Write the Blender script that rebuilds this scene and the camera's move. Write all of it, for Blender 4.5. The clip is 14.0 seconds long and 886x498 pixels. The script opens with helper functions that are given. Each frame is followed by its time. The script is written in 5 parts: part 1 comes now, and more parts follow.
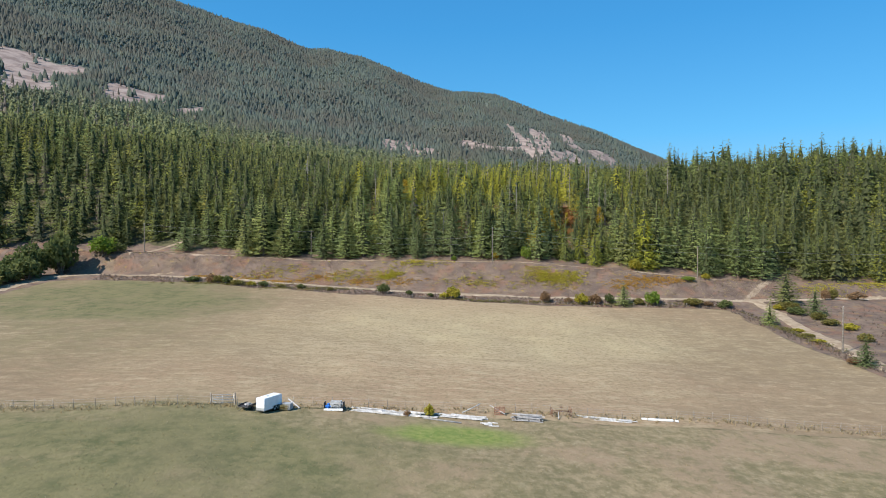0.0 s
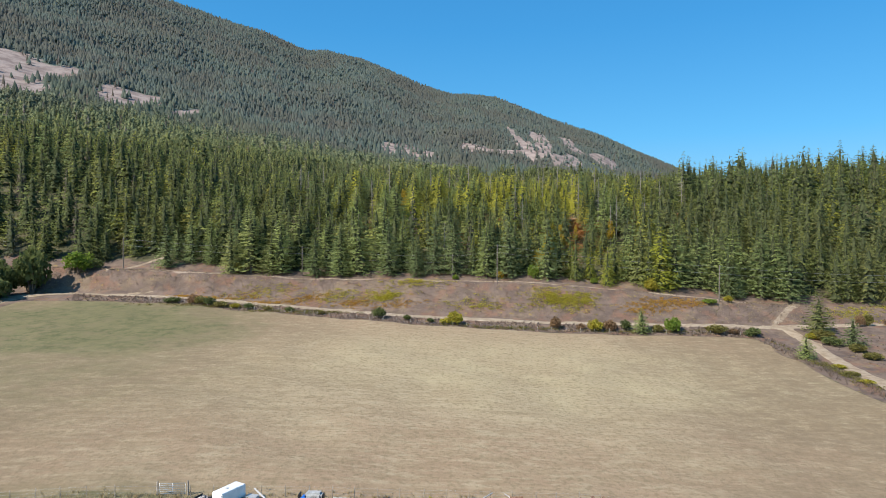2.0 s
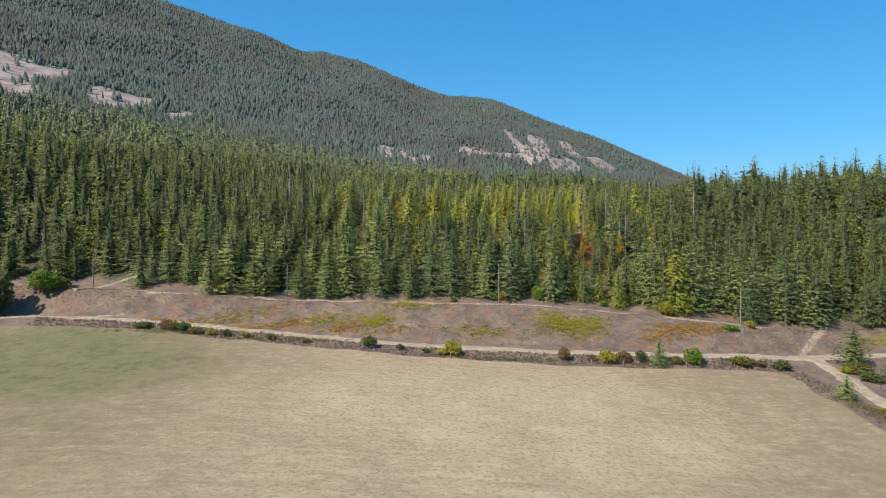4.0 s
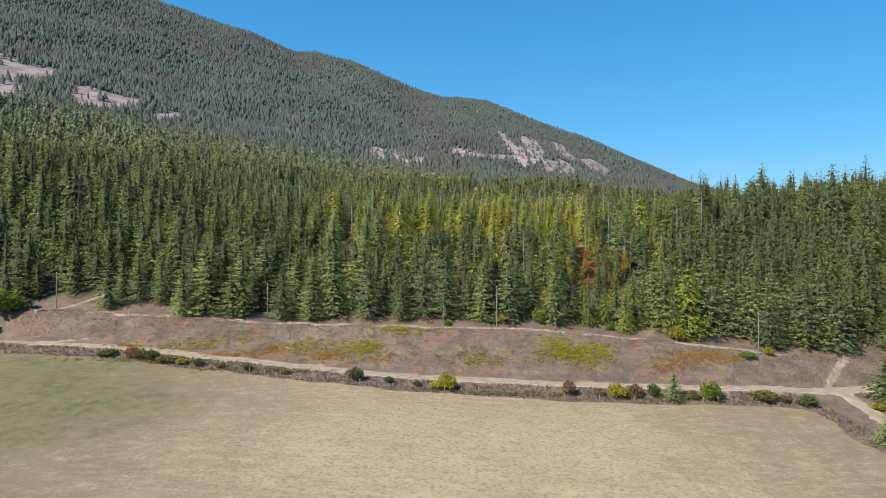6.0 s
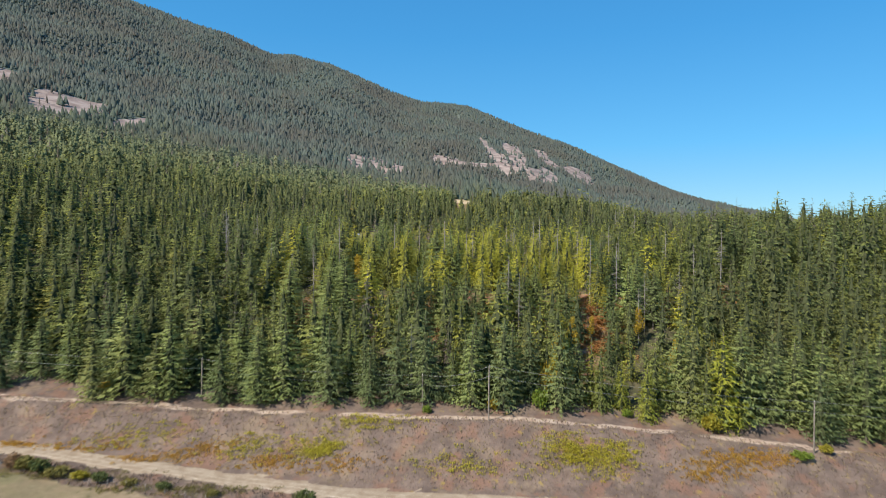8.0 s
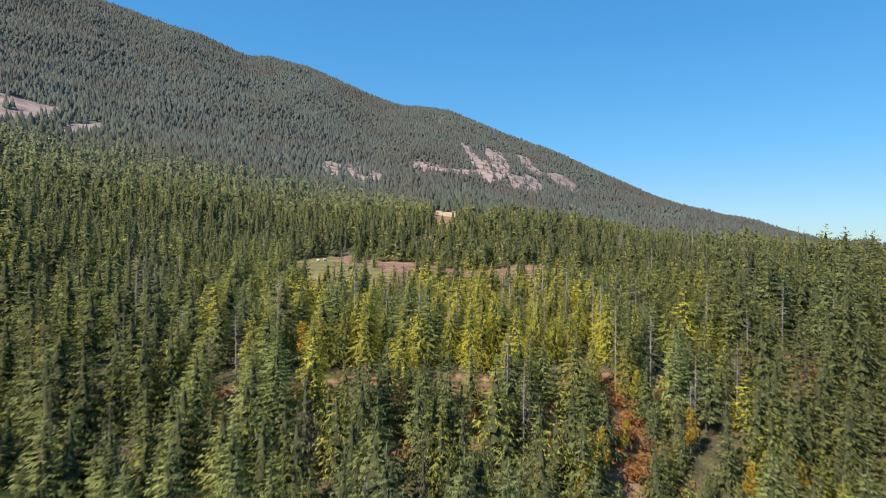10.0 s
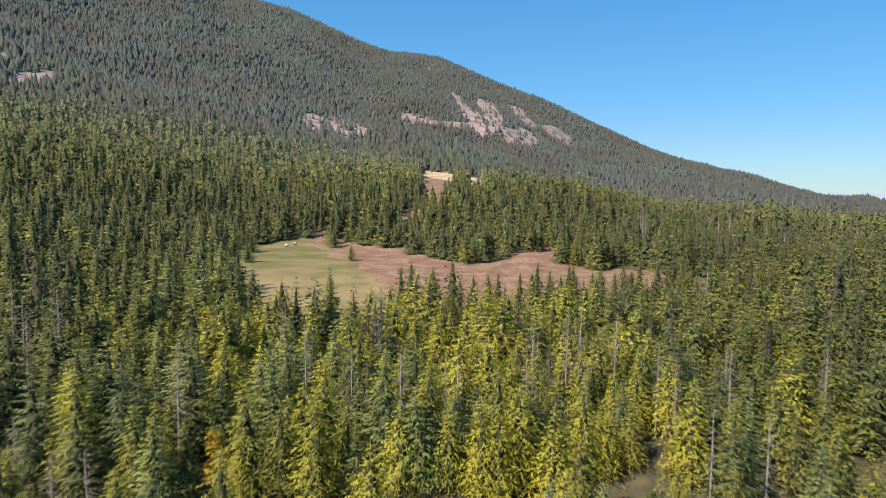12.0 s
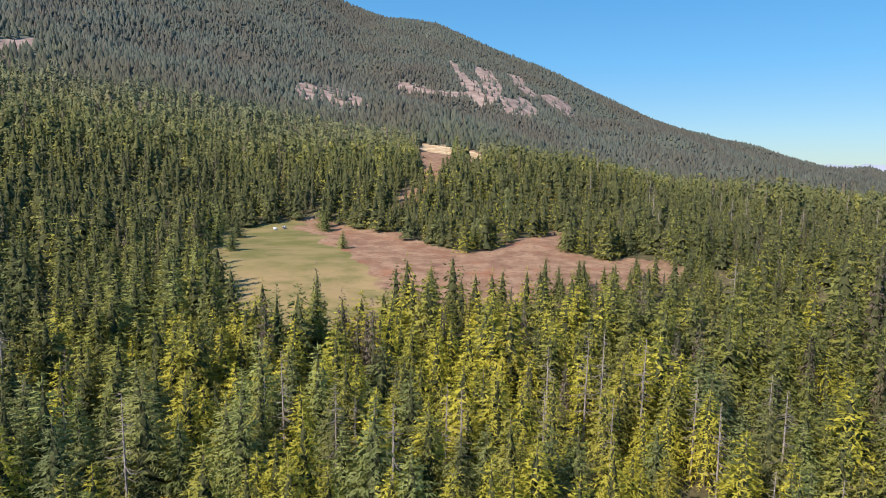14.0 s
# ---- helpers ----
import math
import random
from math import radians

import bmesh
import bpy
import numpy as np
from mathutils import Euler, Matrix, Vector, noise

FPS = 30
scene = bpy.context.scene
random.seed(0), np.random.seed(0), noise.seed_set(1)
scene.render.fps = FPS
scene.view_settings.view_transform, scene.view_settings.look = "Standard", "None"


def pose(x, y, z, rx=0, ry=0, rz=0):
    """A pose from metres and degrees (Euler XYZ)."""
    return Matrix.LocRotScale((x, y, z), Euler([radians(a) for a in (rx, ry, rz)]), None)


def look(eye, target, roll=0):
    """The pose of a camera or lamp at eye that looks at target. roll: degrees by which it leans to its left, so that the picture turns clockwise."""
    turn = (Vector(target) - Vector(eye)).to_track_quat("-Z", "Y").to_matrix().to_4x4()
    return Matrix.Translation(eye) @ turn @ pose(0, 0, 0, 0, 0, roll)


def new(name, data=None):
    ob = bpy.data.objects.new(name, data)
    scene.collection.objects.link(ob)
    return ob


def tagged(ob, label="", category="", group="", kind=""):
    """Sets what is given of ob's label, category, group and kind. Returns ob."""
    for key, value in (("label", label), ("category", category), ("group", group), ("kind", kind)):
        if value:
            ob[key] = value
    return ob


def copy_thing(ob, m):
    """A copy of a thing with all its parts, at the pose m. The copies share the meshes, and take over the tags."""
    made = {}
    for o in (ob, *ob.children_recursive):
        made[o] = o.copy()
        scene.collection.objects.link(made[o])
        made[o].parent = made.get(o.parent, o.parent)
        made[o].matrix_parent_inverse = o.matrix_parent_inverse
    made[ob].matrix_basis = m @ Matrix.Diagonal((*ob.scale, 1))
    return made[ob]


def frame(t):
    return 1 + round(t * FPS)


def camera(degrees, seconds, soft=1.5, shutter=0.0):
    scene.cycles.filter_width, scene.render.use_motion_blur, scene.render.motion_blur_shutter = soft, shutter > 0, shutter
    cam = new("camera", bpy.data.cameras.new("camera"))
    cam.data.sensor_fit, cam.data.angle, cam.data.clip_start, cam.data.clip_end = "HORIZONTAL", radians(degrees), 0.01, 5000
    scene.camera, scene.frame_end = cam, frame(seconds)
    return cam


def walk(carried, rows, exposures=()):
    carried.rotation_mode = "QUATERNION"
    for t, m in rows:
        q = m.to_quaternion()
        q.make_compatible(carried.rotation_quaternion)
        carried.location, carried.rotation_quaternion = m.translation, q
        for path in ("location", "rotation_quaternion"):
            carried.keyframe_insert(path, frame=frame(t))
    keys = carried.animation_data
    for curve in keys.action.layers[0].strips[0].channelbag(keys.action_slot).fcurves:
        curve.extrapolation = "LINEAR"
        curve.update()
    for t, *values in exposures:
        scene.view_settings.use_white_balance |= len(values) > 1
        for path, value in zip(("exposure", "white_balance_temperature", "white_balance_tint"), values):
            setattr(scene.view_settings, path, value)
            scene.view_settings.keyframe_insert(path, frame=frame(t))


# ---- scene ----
cam = camera(71.1, 14.0, 0.8, 0.5)
METRES, EYE, TILT, LEAN, TURN = 228.0, 24.5, -0.8, 0.0, 0.0
ROWS = [
    (0.0, 0.0, 0.0, 0.0, -0.0, 0.0, -0.0),
    (0.5, -0.001, 0.0179, 0.0062, -0.03, 0.06, -0.05),
    (1.0, -0.0018, 0.036, 0.0125, -0.05, 0.09, -0.1),
    (1.5, -0.0023, 0.0543, 0.0188, -0.06, 0.13, -0.14),
    (2.0, -0.0027, 0.0728, 0.0249, -0.08, 0.17, -0.19),
    (2.5, -0.003, 0.0913, 0.0313, -0.1, 0.19, -0.22),
    (3.0, -0.0033, 0.1101, 0.0374, -0.17, 0.25, -0.25),
    (5.5, -0.0032, 0.1986, 0.0683, -0.88, 0.38, -0.36),
    (6.0, -0.0031, 0.2138, 0.0744, -1.04, 0.37, -0.37),
    (6.5, -0.0028, 0.2318, 0.0822, -1.22, 0.33, -0.38),
    (7.0, -0.0021, 0.266, 0.0982, -1.62, 0.32, -0.42),
    (7.5, -0.0007, 0.3154, 0.12, -2.19, 0.5, -0.48),
    (8.0, 0.0012, 0.3721, 0.1426, -2.83, 0.69, -0.5),
    (10.5, 0.0244, 0.6662, 0.2311, -4.84, 1.0, -0.4),
    (11.0, 0.0284, 0.7313, 0.2531, -5.09, 0.71, -0.41),
    (11.5, 0.0321, 0.7953, 0.2745, -5.33, -1.49, -0.45),
    (12.0, 0.0357, 0.8603, 0.2961, -5.55, -3.72, -0.53),
    (12.5, 0.0385, 0.9096, 0.3127, -5.72, -5.44, -0.61),
    (13.0, 0.0394, 0.9236, 0.3174, -5.76, -5.92, -0.63),
    (13.5, 0.0399, 0.933, 0.3205, -5.79, -6.24, -0.64),
    (14.0, 0.0405, 0.9436, 0.324, -5.82, -6.56, -0.67),
]
walk_rows = [(t, pose(0, 0, EYE, TILT, LEAN, TURN) @ pose(METRES * x, METRES * y, METRES * z, 90 + pitch, roll, yaw)) for t, x, y, z, yaw, pitch, roll in ROWS]
walk(cam, walk_rows, [(0.0, 0.45, 6500, 10), (6.0, 0.46, 6550, 10), (8.0, 0.48, 6680, 11), (10.5, 0.49, 6950, 20), (14.0, 0.46, 7050, 21)])

# ---- world, sun and exposure ----
SUN = Vector((-0.60, -0.47, 0.74)).normalized()
world = bpy.data.worlds.new("sky")
scene.world = world
world.use_nodes = True
wn = world.node_tree.nodes
sky = wn.new("ShaderNodeTexSky")
sky.sky_type = "NISHITA"
sky.sun_disc = False
sky.sun_elevation = math.asin(SUN.z)
sky.sun_rotation = math.atan2(SUN.x, SUN.y)
sky.altitude = 600.0
sky.air_density = 1.0
sky.dust_density = 0.3
sky.ozone_density = 1.6
deep = wn.new("ShaderNodeMix")
deep.data_type, deep.blend_type = "RGBA", "MULTIPLY"
deep.inputs[0].default_value = 1.0
deep.inputs[7].default_value = (0.60, 0.93, 1.06, 1.0)
rich = wn.new("ShaderNodeHueSaturation")
rich.inputs["Saturation"].default_value = 1.35
world.node_tree.links.new(sky.outputs[0], rich.inputs["Color"])
world.node_tree.links.new(rich.outputs[0], deep.inputs[6])
low = wn.new("ShaderNodeMix")
low.data_type = "RGBA"
low.inputs[0].default_value = 0.7
way = wn.new("ShaderNodeTexCoord")
split = wn.new("ShaderNodeSeparateXYZ")
ramp = wn.new("ShaderNodeValToRGB")
stops = ramp.color_ramp.elements
stops[0].position, stops[0].color = 0.0, (0.32, 0.40, 0.52, 1)
stops[1].position, stops[1].color = 0.65, (0.03, 0.20, 0.52, 1)
for at, colour in ((0.07, (0.22, 0.42, 0.62, 1)), (0.16, (0.11, 0.42, 0.74, 1)), (0.32, (0.06, 0.33, 0.68, 1))):
    stops.new(at).color = colour
gain = wn.new("ShaderNodeMix")
gain.data_type, gain.blend_type = "RGBA", "MULTIPLY"
gain.inputs[0].default_value = 1.0
gain.inputs[7].default_value = (5.6, 5.6, 5.6, 1.0)
world.node_tree.links.new(way.outputs["Generated"], split.inputs[0])
world.node_tree.links.new(split.outputs[2], ramp.inputs[0])
world.node_tree.links.new(ramp.outputs[0], gain.inputs[6])
world.node_tree.links.new(deep.outputs[2], low.inputs[6])
world.node_tree.links.new(gain.outputs[2], low.inputs[7])
world.node_tree.links.new(low.outputs[2], wn["Background"].inputs[0])
wn["Background"].inputs[1].default_value = 0.142
sun = new("sun", bpy.data.lights.new("sun", "SUN"))
sun.data.energy = 5.0
sun.data.angle = radians(0.55)
sun.data.color = (1.0, 0.94, 0.84)
sun.matrix_world = look(SUN * 100, (0, 0, 0))


# ---- materials ----
class Nodes:
    """A short way of writing node trees."""

    def __init__(self, name, rough=0.9, spec=0.2):
        self.mat = bpy.data.materials.new(name)
        self.mat.use_nodes = True
        self.t = self.mat.node_tree
        self.out = self.t.nodes["Principled BSDF"]
        self.out.inputs["Roughness"].default_value = rough
        self.out.inputs["Specular IOR Level"].default_value = spec

    def set(self, socket, v):
        if isinstance(v, bpy.types.NodeSocket):
            self.t.links.new(v, socket)
        elif isinstance(v, tuple) and len(v) == 3 and socket.type == "RGBA":
            socket.default_value = (*v, 1.0)
        else:
            socket.default_value = v

    def place(self, scale=(1, 1, 1), turn=0.0, local=False):
        m = self.t.nodes.new("ShaderNodeMapping")
        if local:
            c = self.t.nodes.new("ShaderNodeTexCoord").outputs["Object"]
        else:
            c = self.t.nodes.new("ShaderNodeNewGeometry").outputs["Position"]
        self.t.links.new(c, m.inputs[0])
        m.inputs["Scale"].default_value = scale
        m.inputs["Rotation"].default_value = (0, 0, turn)
        return m.outputs[0]

    def noise(self, scale, detail=4.0, at=None, rough=0.6):
        n = self.t.nodes.new("ShaderNodeTexNoise")
        n.inputs["Scale"].default_value = scale
        n.inputs["Detail"].default_value = detail
        n.inputs["Roughness"].default_value = rough
        self.t.links.new(at if at else self.place(), n.inputs["Vector"])
        return n.outputs["Fac"]

    def ramp(self, v, lo, hi, a=0.0, b=1.0):
        n = self.t.nodes.new("ShaderNodeMapRange")
        n.interpolation_type = "SMOOTHSTEP"
        for i, x in enumerate((v, lo, hi, a, b)):
            self.set(n.inputs[i], x)
        return n.outputs[0]

    def maths(self, op, a, b=0.0):
        n = self.t.nodes.new("ShaderNodeMath")
        n.operation = op
        self.set(n.inputs[0], a)
        self.set(n.inputs[1], b)
        return n.outputs[0]

    def mix(self, f, a, b, kind="MIX"):
        n = self.t.nodes.new("ShaderNodeMix")
        n.data_type = "RGBA"
        n.blend_type = kind
        self.set(n.inputs[0], f)
        self.set(n.inputs[6], a)
        self.set(n.inputs[7], b)
        return n.outputs[2]

    def attr(self, name):
        n = self.t.nodes.new("ShaderNodeAttribute")
        n.attribute_name = name
        return n.outputs["Fac"]

    def island(self):
        return self.t.nodes.new("ShaderNodeNewGeometry").outputs["Random Per Island"]

    def each(self):
        return self.t.nodes.new("ShaderNodeObjectInfo").outputs["Random"]

    def bump(self, v, strength, distance=0.1):
        n = self.t.nodes.new("ShaderNodeBump")
        n.inputs["Strength"].default_value = strength
        n.inputs["Distance"].default_value = distance
        self.t.links.new(v, n.inputs["Height"])
        self.t.links.new(n.outputs[0], self.out.inputs["Normal"])

    def leafy(self, colour, share=0.4):
        """Leaves: part of the light passes through them."""
        tr = self.t.nodes.new("ShaderNodeBsdfTranslucent")
        mx = self.t.nodes.new("ShaderNodeMixShader")
        mx.inputs[0].default_value = share
        self.set(tr.inputs[0], colour)
        self.t.links.new(self.out.outputs[0], mx.inputs[1])
        self.t.links.new(tr.outputs[0], mx.inputs[2])
        self.t.links.new(mx.outputs[0], self.t.nodes["Material Output"].inputs[0])
        return self.done(colour)

    def done(self, colour):
        self.set(self.out.inputs["Base Color"], colour)
        return self.mat


def ground_material():
    n = Nodes("ground", 0.95, 0.1)
    big = n.noise(0.018, 5)
    mid = n.noise(0.11, 5)
    fine = n.noise(1.3, 6)
    streak = n.noise(1.0, 5, n.place((0.045, 0.75, 0.3), 0.05))
    streak2 = n.noise(1.0, 5, n.place((0.5, 0.05, 0.3), 0.75))
    # dry mown field
    field = n.mix(n.ramp(streak, 0.3, 0.7), (0.315, 0.243, 0.15), (0.362, 0.288, 0.18))
    field = n.mix(n.ramp(mid, 0.45, 0.7, 0.0, 0.55), field, (0.4, 0.332, 0.2))
    field = n.mix(n.ramp(big, 0.42, 0.62, 0.0, 0.45), field, (0.27, 0.195, 0.113))
    field = n.mix(n.maths("MULTIPLY", n.attr("mown"), n.ramp(streak2, 0.42, 0.62, 0.0, 0.8)), field, (0.215, 0.175, 0.105))
    field = n.mix(n.maths("MULTIPLY", n.attr("russet"), n.ramp(mid, 0.3, 0.7, 0.3, 0.9)), field, (0.3, 0.203, 0.13))
    thread = n.noise(1.0, 5, n.place((0.1, 1.9, 0.3), 0.04), rough=0.7)
    field = n.mix(n.ramp(thread, 0.5, 0.66, 0.0, 0.3), field, (0.235, 0.175, 0.1))
    blot = n.noise(0.42, 7, n.place((0.6, 1.0, 1.0), 0.1), rough=0.75)
    row = n.noise(1.0, 4, n.place((0.03, 0.42, 0.3), 0.06), rough=0.6)
    field = n.mix(n.ramp(row, 0.5, 0.64, 0.0, 0.26), field, (0.24, 0.18, 0.105))
    field = n.mix(n.ramp(row, 0.48, 0.34, 0.0, 0.16), field, (0.45, 0.37, 0.235))
    field = n.mix(n.ramp(blot, 0.5, 0.68, 0.0, 0.4), field, (0.225, 0.172, 0.1))
    field = n.mix(n.ramp(blot, 0.47, 0.3, 0.0, 0.4), field, (0.44, 0.362, 0.235))
    field = n.mix(n.ramp(thread, 0.46, 0.32, 0.0, 0.25), field, (0.46, 0.38, 0.245))
    field = n.mix(n.maths("MULTIPLY", n.attr("pale"), n.ramp(mid, 0.3, 0.7, 0.2, 0.75)), field, (0.4, 0.33, 0.195))
    field = n.mix(n.ramp(fine, 0.46, 0.66, 0.0, 0.62), field, (0.19, 0.147, 0.085))
    field = n.mix(n.ramp(n.noise(0.7, 6, n.place((0.45, 1.0, 1.0), 0.06), rough=0.7), 0.5, 0.64, 0.0, 0.35), field, (0.44, 0.37, 0.24))
    field = n.mix(n.maths("MULTIPLY", n.attr("dull"), n.ramp(blot, 0.3, 0.65, 0.2, 0.85)), field, (0.2, 0.147, 0.092))
    # green regrowth
    green = n.mix(n.ramp(mid, 0.35, 0.7), (0.088, 0.098, 0.044), (0.148, 0.136, 0.07))
    lush = n.mix(n.ramp(fine, 0.3, 0.7), (0.12, 0.18, 0.042), (0.22, 0.245, 0.072))
    pasture = n.mix(n.ramp(n.noise(0.8, 7, rough=0.7), 0.36, 0.66), (0.165, 0.138, 0.076), (0.285, 0.226, 0.137))
    pasture = n.mix(n.ramp(n.noise(2.4, 4), 0.58, 0.74, 0.0, 0.6), pasture, (0.4, 0.34, 0.225))
    clump = n.noise(0.35, 8, rough=0.8)
    pasture = n.mix(n.ramp(n.noise(0.06, 6), 0.46, 0.6, 0.0, 0.75), pasture, (0.285, 0.205, 0.135))
    pasture = n.mix(n.ramp(clump, 0.5, 0.62, 0.0, 0.65), pasture, (0.14, 0.128, 0.066))
    pasture = n.mix(n.ramp(clump, 0.44, 0.34, 0.0, 0.55), pasture, (0.34, 0.28, 0.18))
    green = n.mix(n.ramp(clump, 0.42, 0.6), (0.165, 0.152, 0.074), green)
    # brushy bank
    bank = n.mix(n.ramp(n.noise(0.22, 6), 0.35, 0.65), (0.108, 0.08, 0.066), (0.18, 0.132, 0.104))
    bank = n.mix(n.ramp(fine, 0.54, 0.78, 0.0, 0.4), bank, (0.31, 0.235, 0.17))
    bank = n.mix(n.ramp(n.noise(0.1, 6, rough=0.7), 0.48, 0.64, 0.0, 0.4), bank, (0.27, 0.2, 0.125))
    bank = n.mix(n.ramp(n.noise(0.17, 5), 0.5, 0.64, 0.0, 0.55), bank, (0.225, 0.118, 0.076))
    bank = n.mix(n.ramp(n.noise(0.75, 6, rough=0.7), 0.5, 0.66, 0.0, 0.65), bank, (0.115, 0.08, 0.06))
    bank = n.mix(n.ramp(n.noise(0.5, 4), 0.6, 0.72, 0.0, 0.5), bank, (0.33, 0.24, 0.04))
    bare = n.mix(n.ramp(n.noise(0.6, 5), 0.35, 0.7), (0.33, 0.24, 0.18), (0.45, 0.355, 0.275))
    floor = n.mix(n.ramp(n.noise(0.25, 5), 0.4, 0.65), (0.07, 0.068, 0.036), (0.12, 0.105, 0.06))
    # far floor painted by distance towards the haze-tinted tone of its trees
    floor = n.mix(n.attr("far_tint"), floor, n.mix(n.ramp(n.noise(0.03, 5), 0.4, 0.65), (0.1, 0.122, 0.1), (0.14, 0.155, 0.125)))
    fern = n.mix(n.ramp(n.noise(0.45, 5), 0.35, 0.65), (0.2, 0.105, 0.065), (0.29, 0.19, 0.12))
    heath = n.mix(n.ramp(n.noise(0.12, 6), 0.35, 0.65), (0.21, 0.128, 0.084), (0.325, 0.22, 0.143))
    heath = n.mix(n.ramp(n.noise(0.4, 7, rough=0.75), 0.48, 0.66, 0.0, 0.75), heath, (0.165, 0.085, 0.06))
    heath = n.mix(n.ramp(n.noise(0.07, 5), 0.52, 0.7, 0.0, 0.6), heath, (0.27, 0.12, 0.065))
    slide = n.mix(n.ramp(n.noise(0.05, 6), 0.35, 0.65), (0.21, 0.16, 0.14), (0.34, 0.275, 0.24))
    c = floor
    edge = n.maths("MULTIPLY", n.maths("SUBTRACT", n.noise(0.3, 4), 0.5), 0.55)

    def lay(c, name, over):
        f = n.ramp(n.maths("ADD", n.attr(name), edge), 0.4, 0.6)
        return n.mix(f, c, over)

    c = lay(c, "field", field)
    lea = n.mix(n.ramp(n.noise(0.06, 6, n.place((0.5, 1.0, 1.0), -0.3)), 0.4, 0.6), (0.138, 0.142, 0.05), (0.24, 0.2, 0.092))
    lea = n.mix(n.ramp(mid, 0.5, 0.75, 0.0, 0.5), lea, (0.27, 0.2, 0.105))
    lea = n.mix(n.maths("MULTIPLY", n.attr("straw"), n.ramp(n.noise(0.09, 6), 0.3, 0.62, 0.1, 0.85)), lea, (0.33, 0.245, 0.125))
    c = lay(c, "lea", lea)
    c = lay(c, "pasture", pasture)
    c = n.mix(n.ramp(n.maths("ADD", n.maths("MULTIPLY", n.attr("green"), n.ramp(n.noise(0.09, 6), 0.36, 0.6, 0.62, 1.0)), edge), 0.05, 0.95, 0.0, 0.9), c, green)
    c = n.mix(n.ramp(n.maths("ADD", n.attr("lush"), edge), 0.2, 0.9, 0.0, 0.9), c, lush)
    c = lay(c, "bank", bank)
    c = lay(c, "fern", fern)
    c = lay(c, "heath", heath)
    c = lay(c, "bare", bare)
    c = lay(c, "marl", n.mix(n.ramp(n.noise(0.12, 5), 0.4, 0.62), (0.4, 0.29, 0.17), (0.62, 0.5, 0.31)))
    c = lay(c, "slide", slide)
    n.bump(n.maths("ADD", n.noise(2.2, 6), n.noise(0.5, 4)), 0.5, 0.16)
    return n.done(c)


def needle_material(name, dark, light, stuff=False):
    """Conifer foliage: tone from tree to tree and from branch to branch."""
    n = Nodes(name, 0.85, 0.12)
    tree = n.attr("tone") if stuff else n.each()
    f = n.maths("ADD", n.maths("MULTIPLY", tree, 0.78), n.maths("MULTIPLY", n.island(), 0.22))
    c = n.mix(f, dark, light)
    other = n.maths("FRACT", n.maths("MULTIPLY", tree, 7.31))
    c = n.mix(n.ramp(other, 0.5, 1.0, 0.0, 0.6), c, (0.105, 0.142, 0.084))
    c = n.mix(n.ramp(other, 0.2, 0.0, 0.0, 0.45), c, (0.2, 0.17, 0.07))
    c = n.mix(n.ramp(n.noise(0.7, 4), 0.45, 0.7, 0.0, 0.3), c, tuple(0.7 * v for v in dark))
    # crown cores painted dark for the shade deep inside the foliage
    c = n.mix(n.attr("core_shade"), c, (0.082, 0.094, 0.044))
    return n.leafy(c, 0.34)


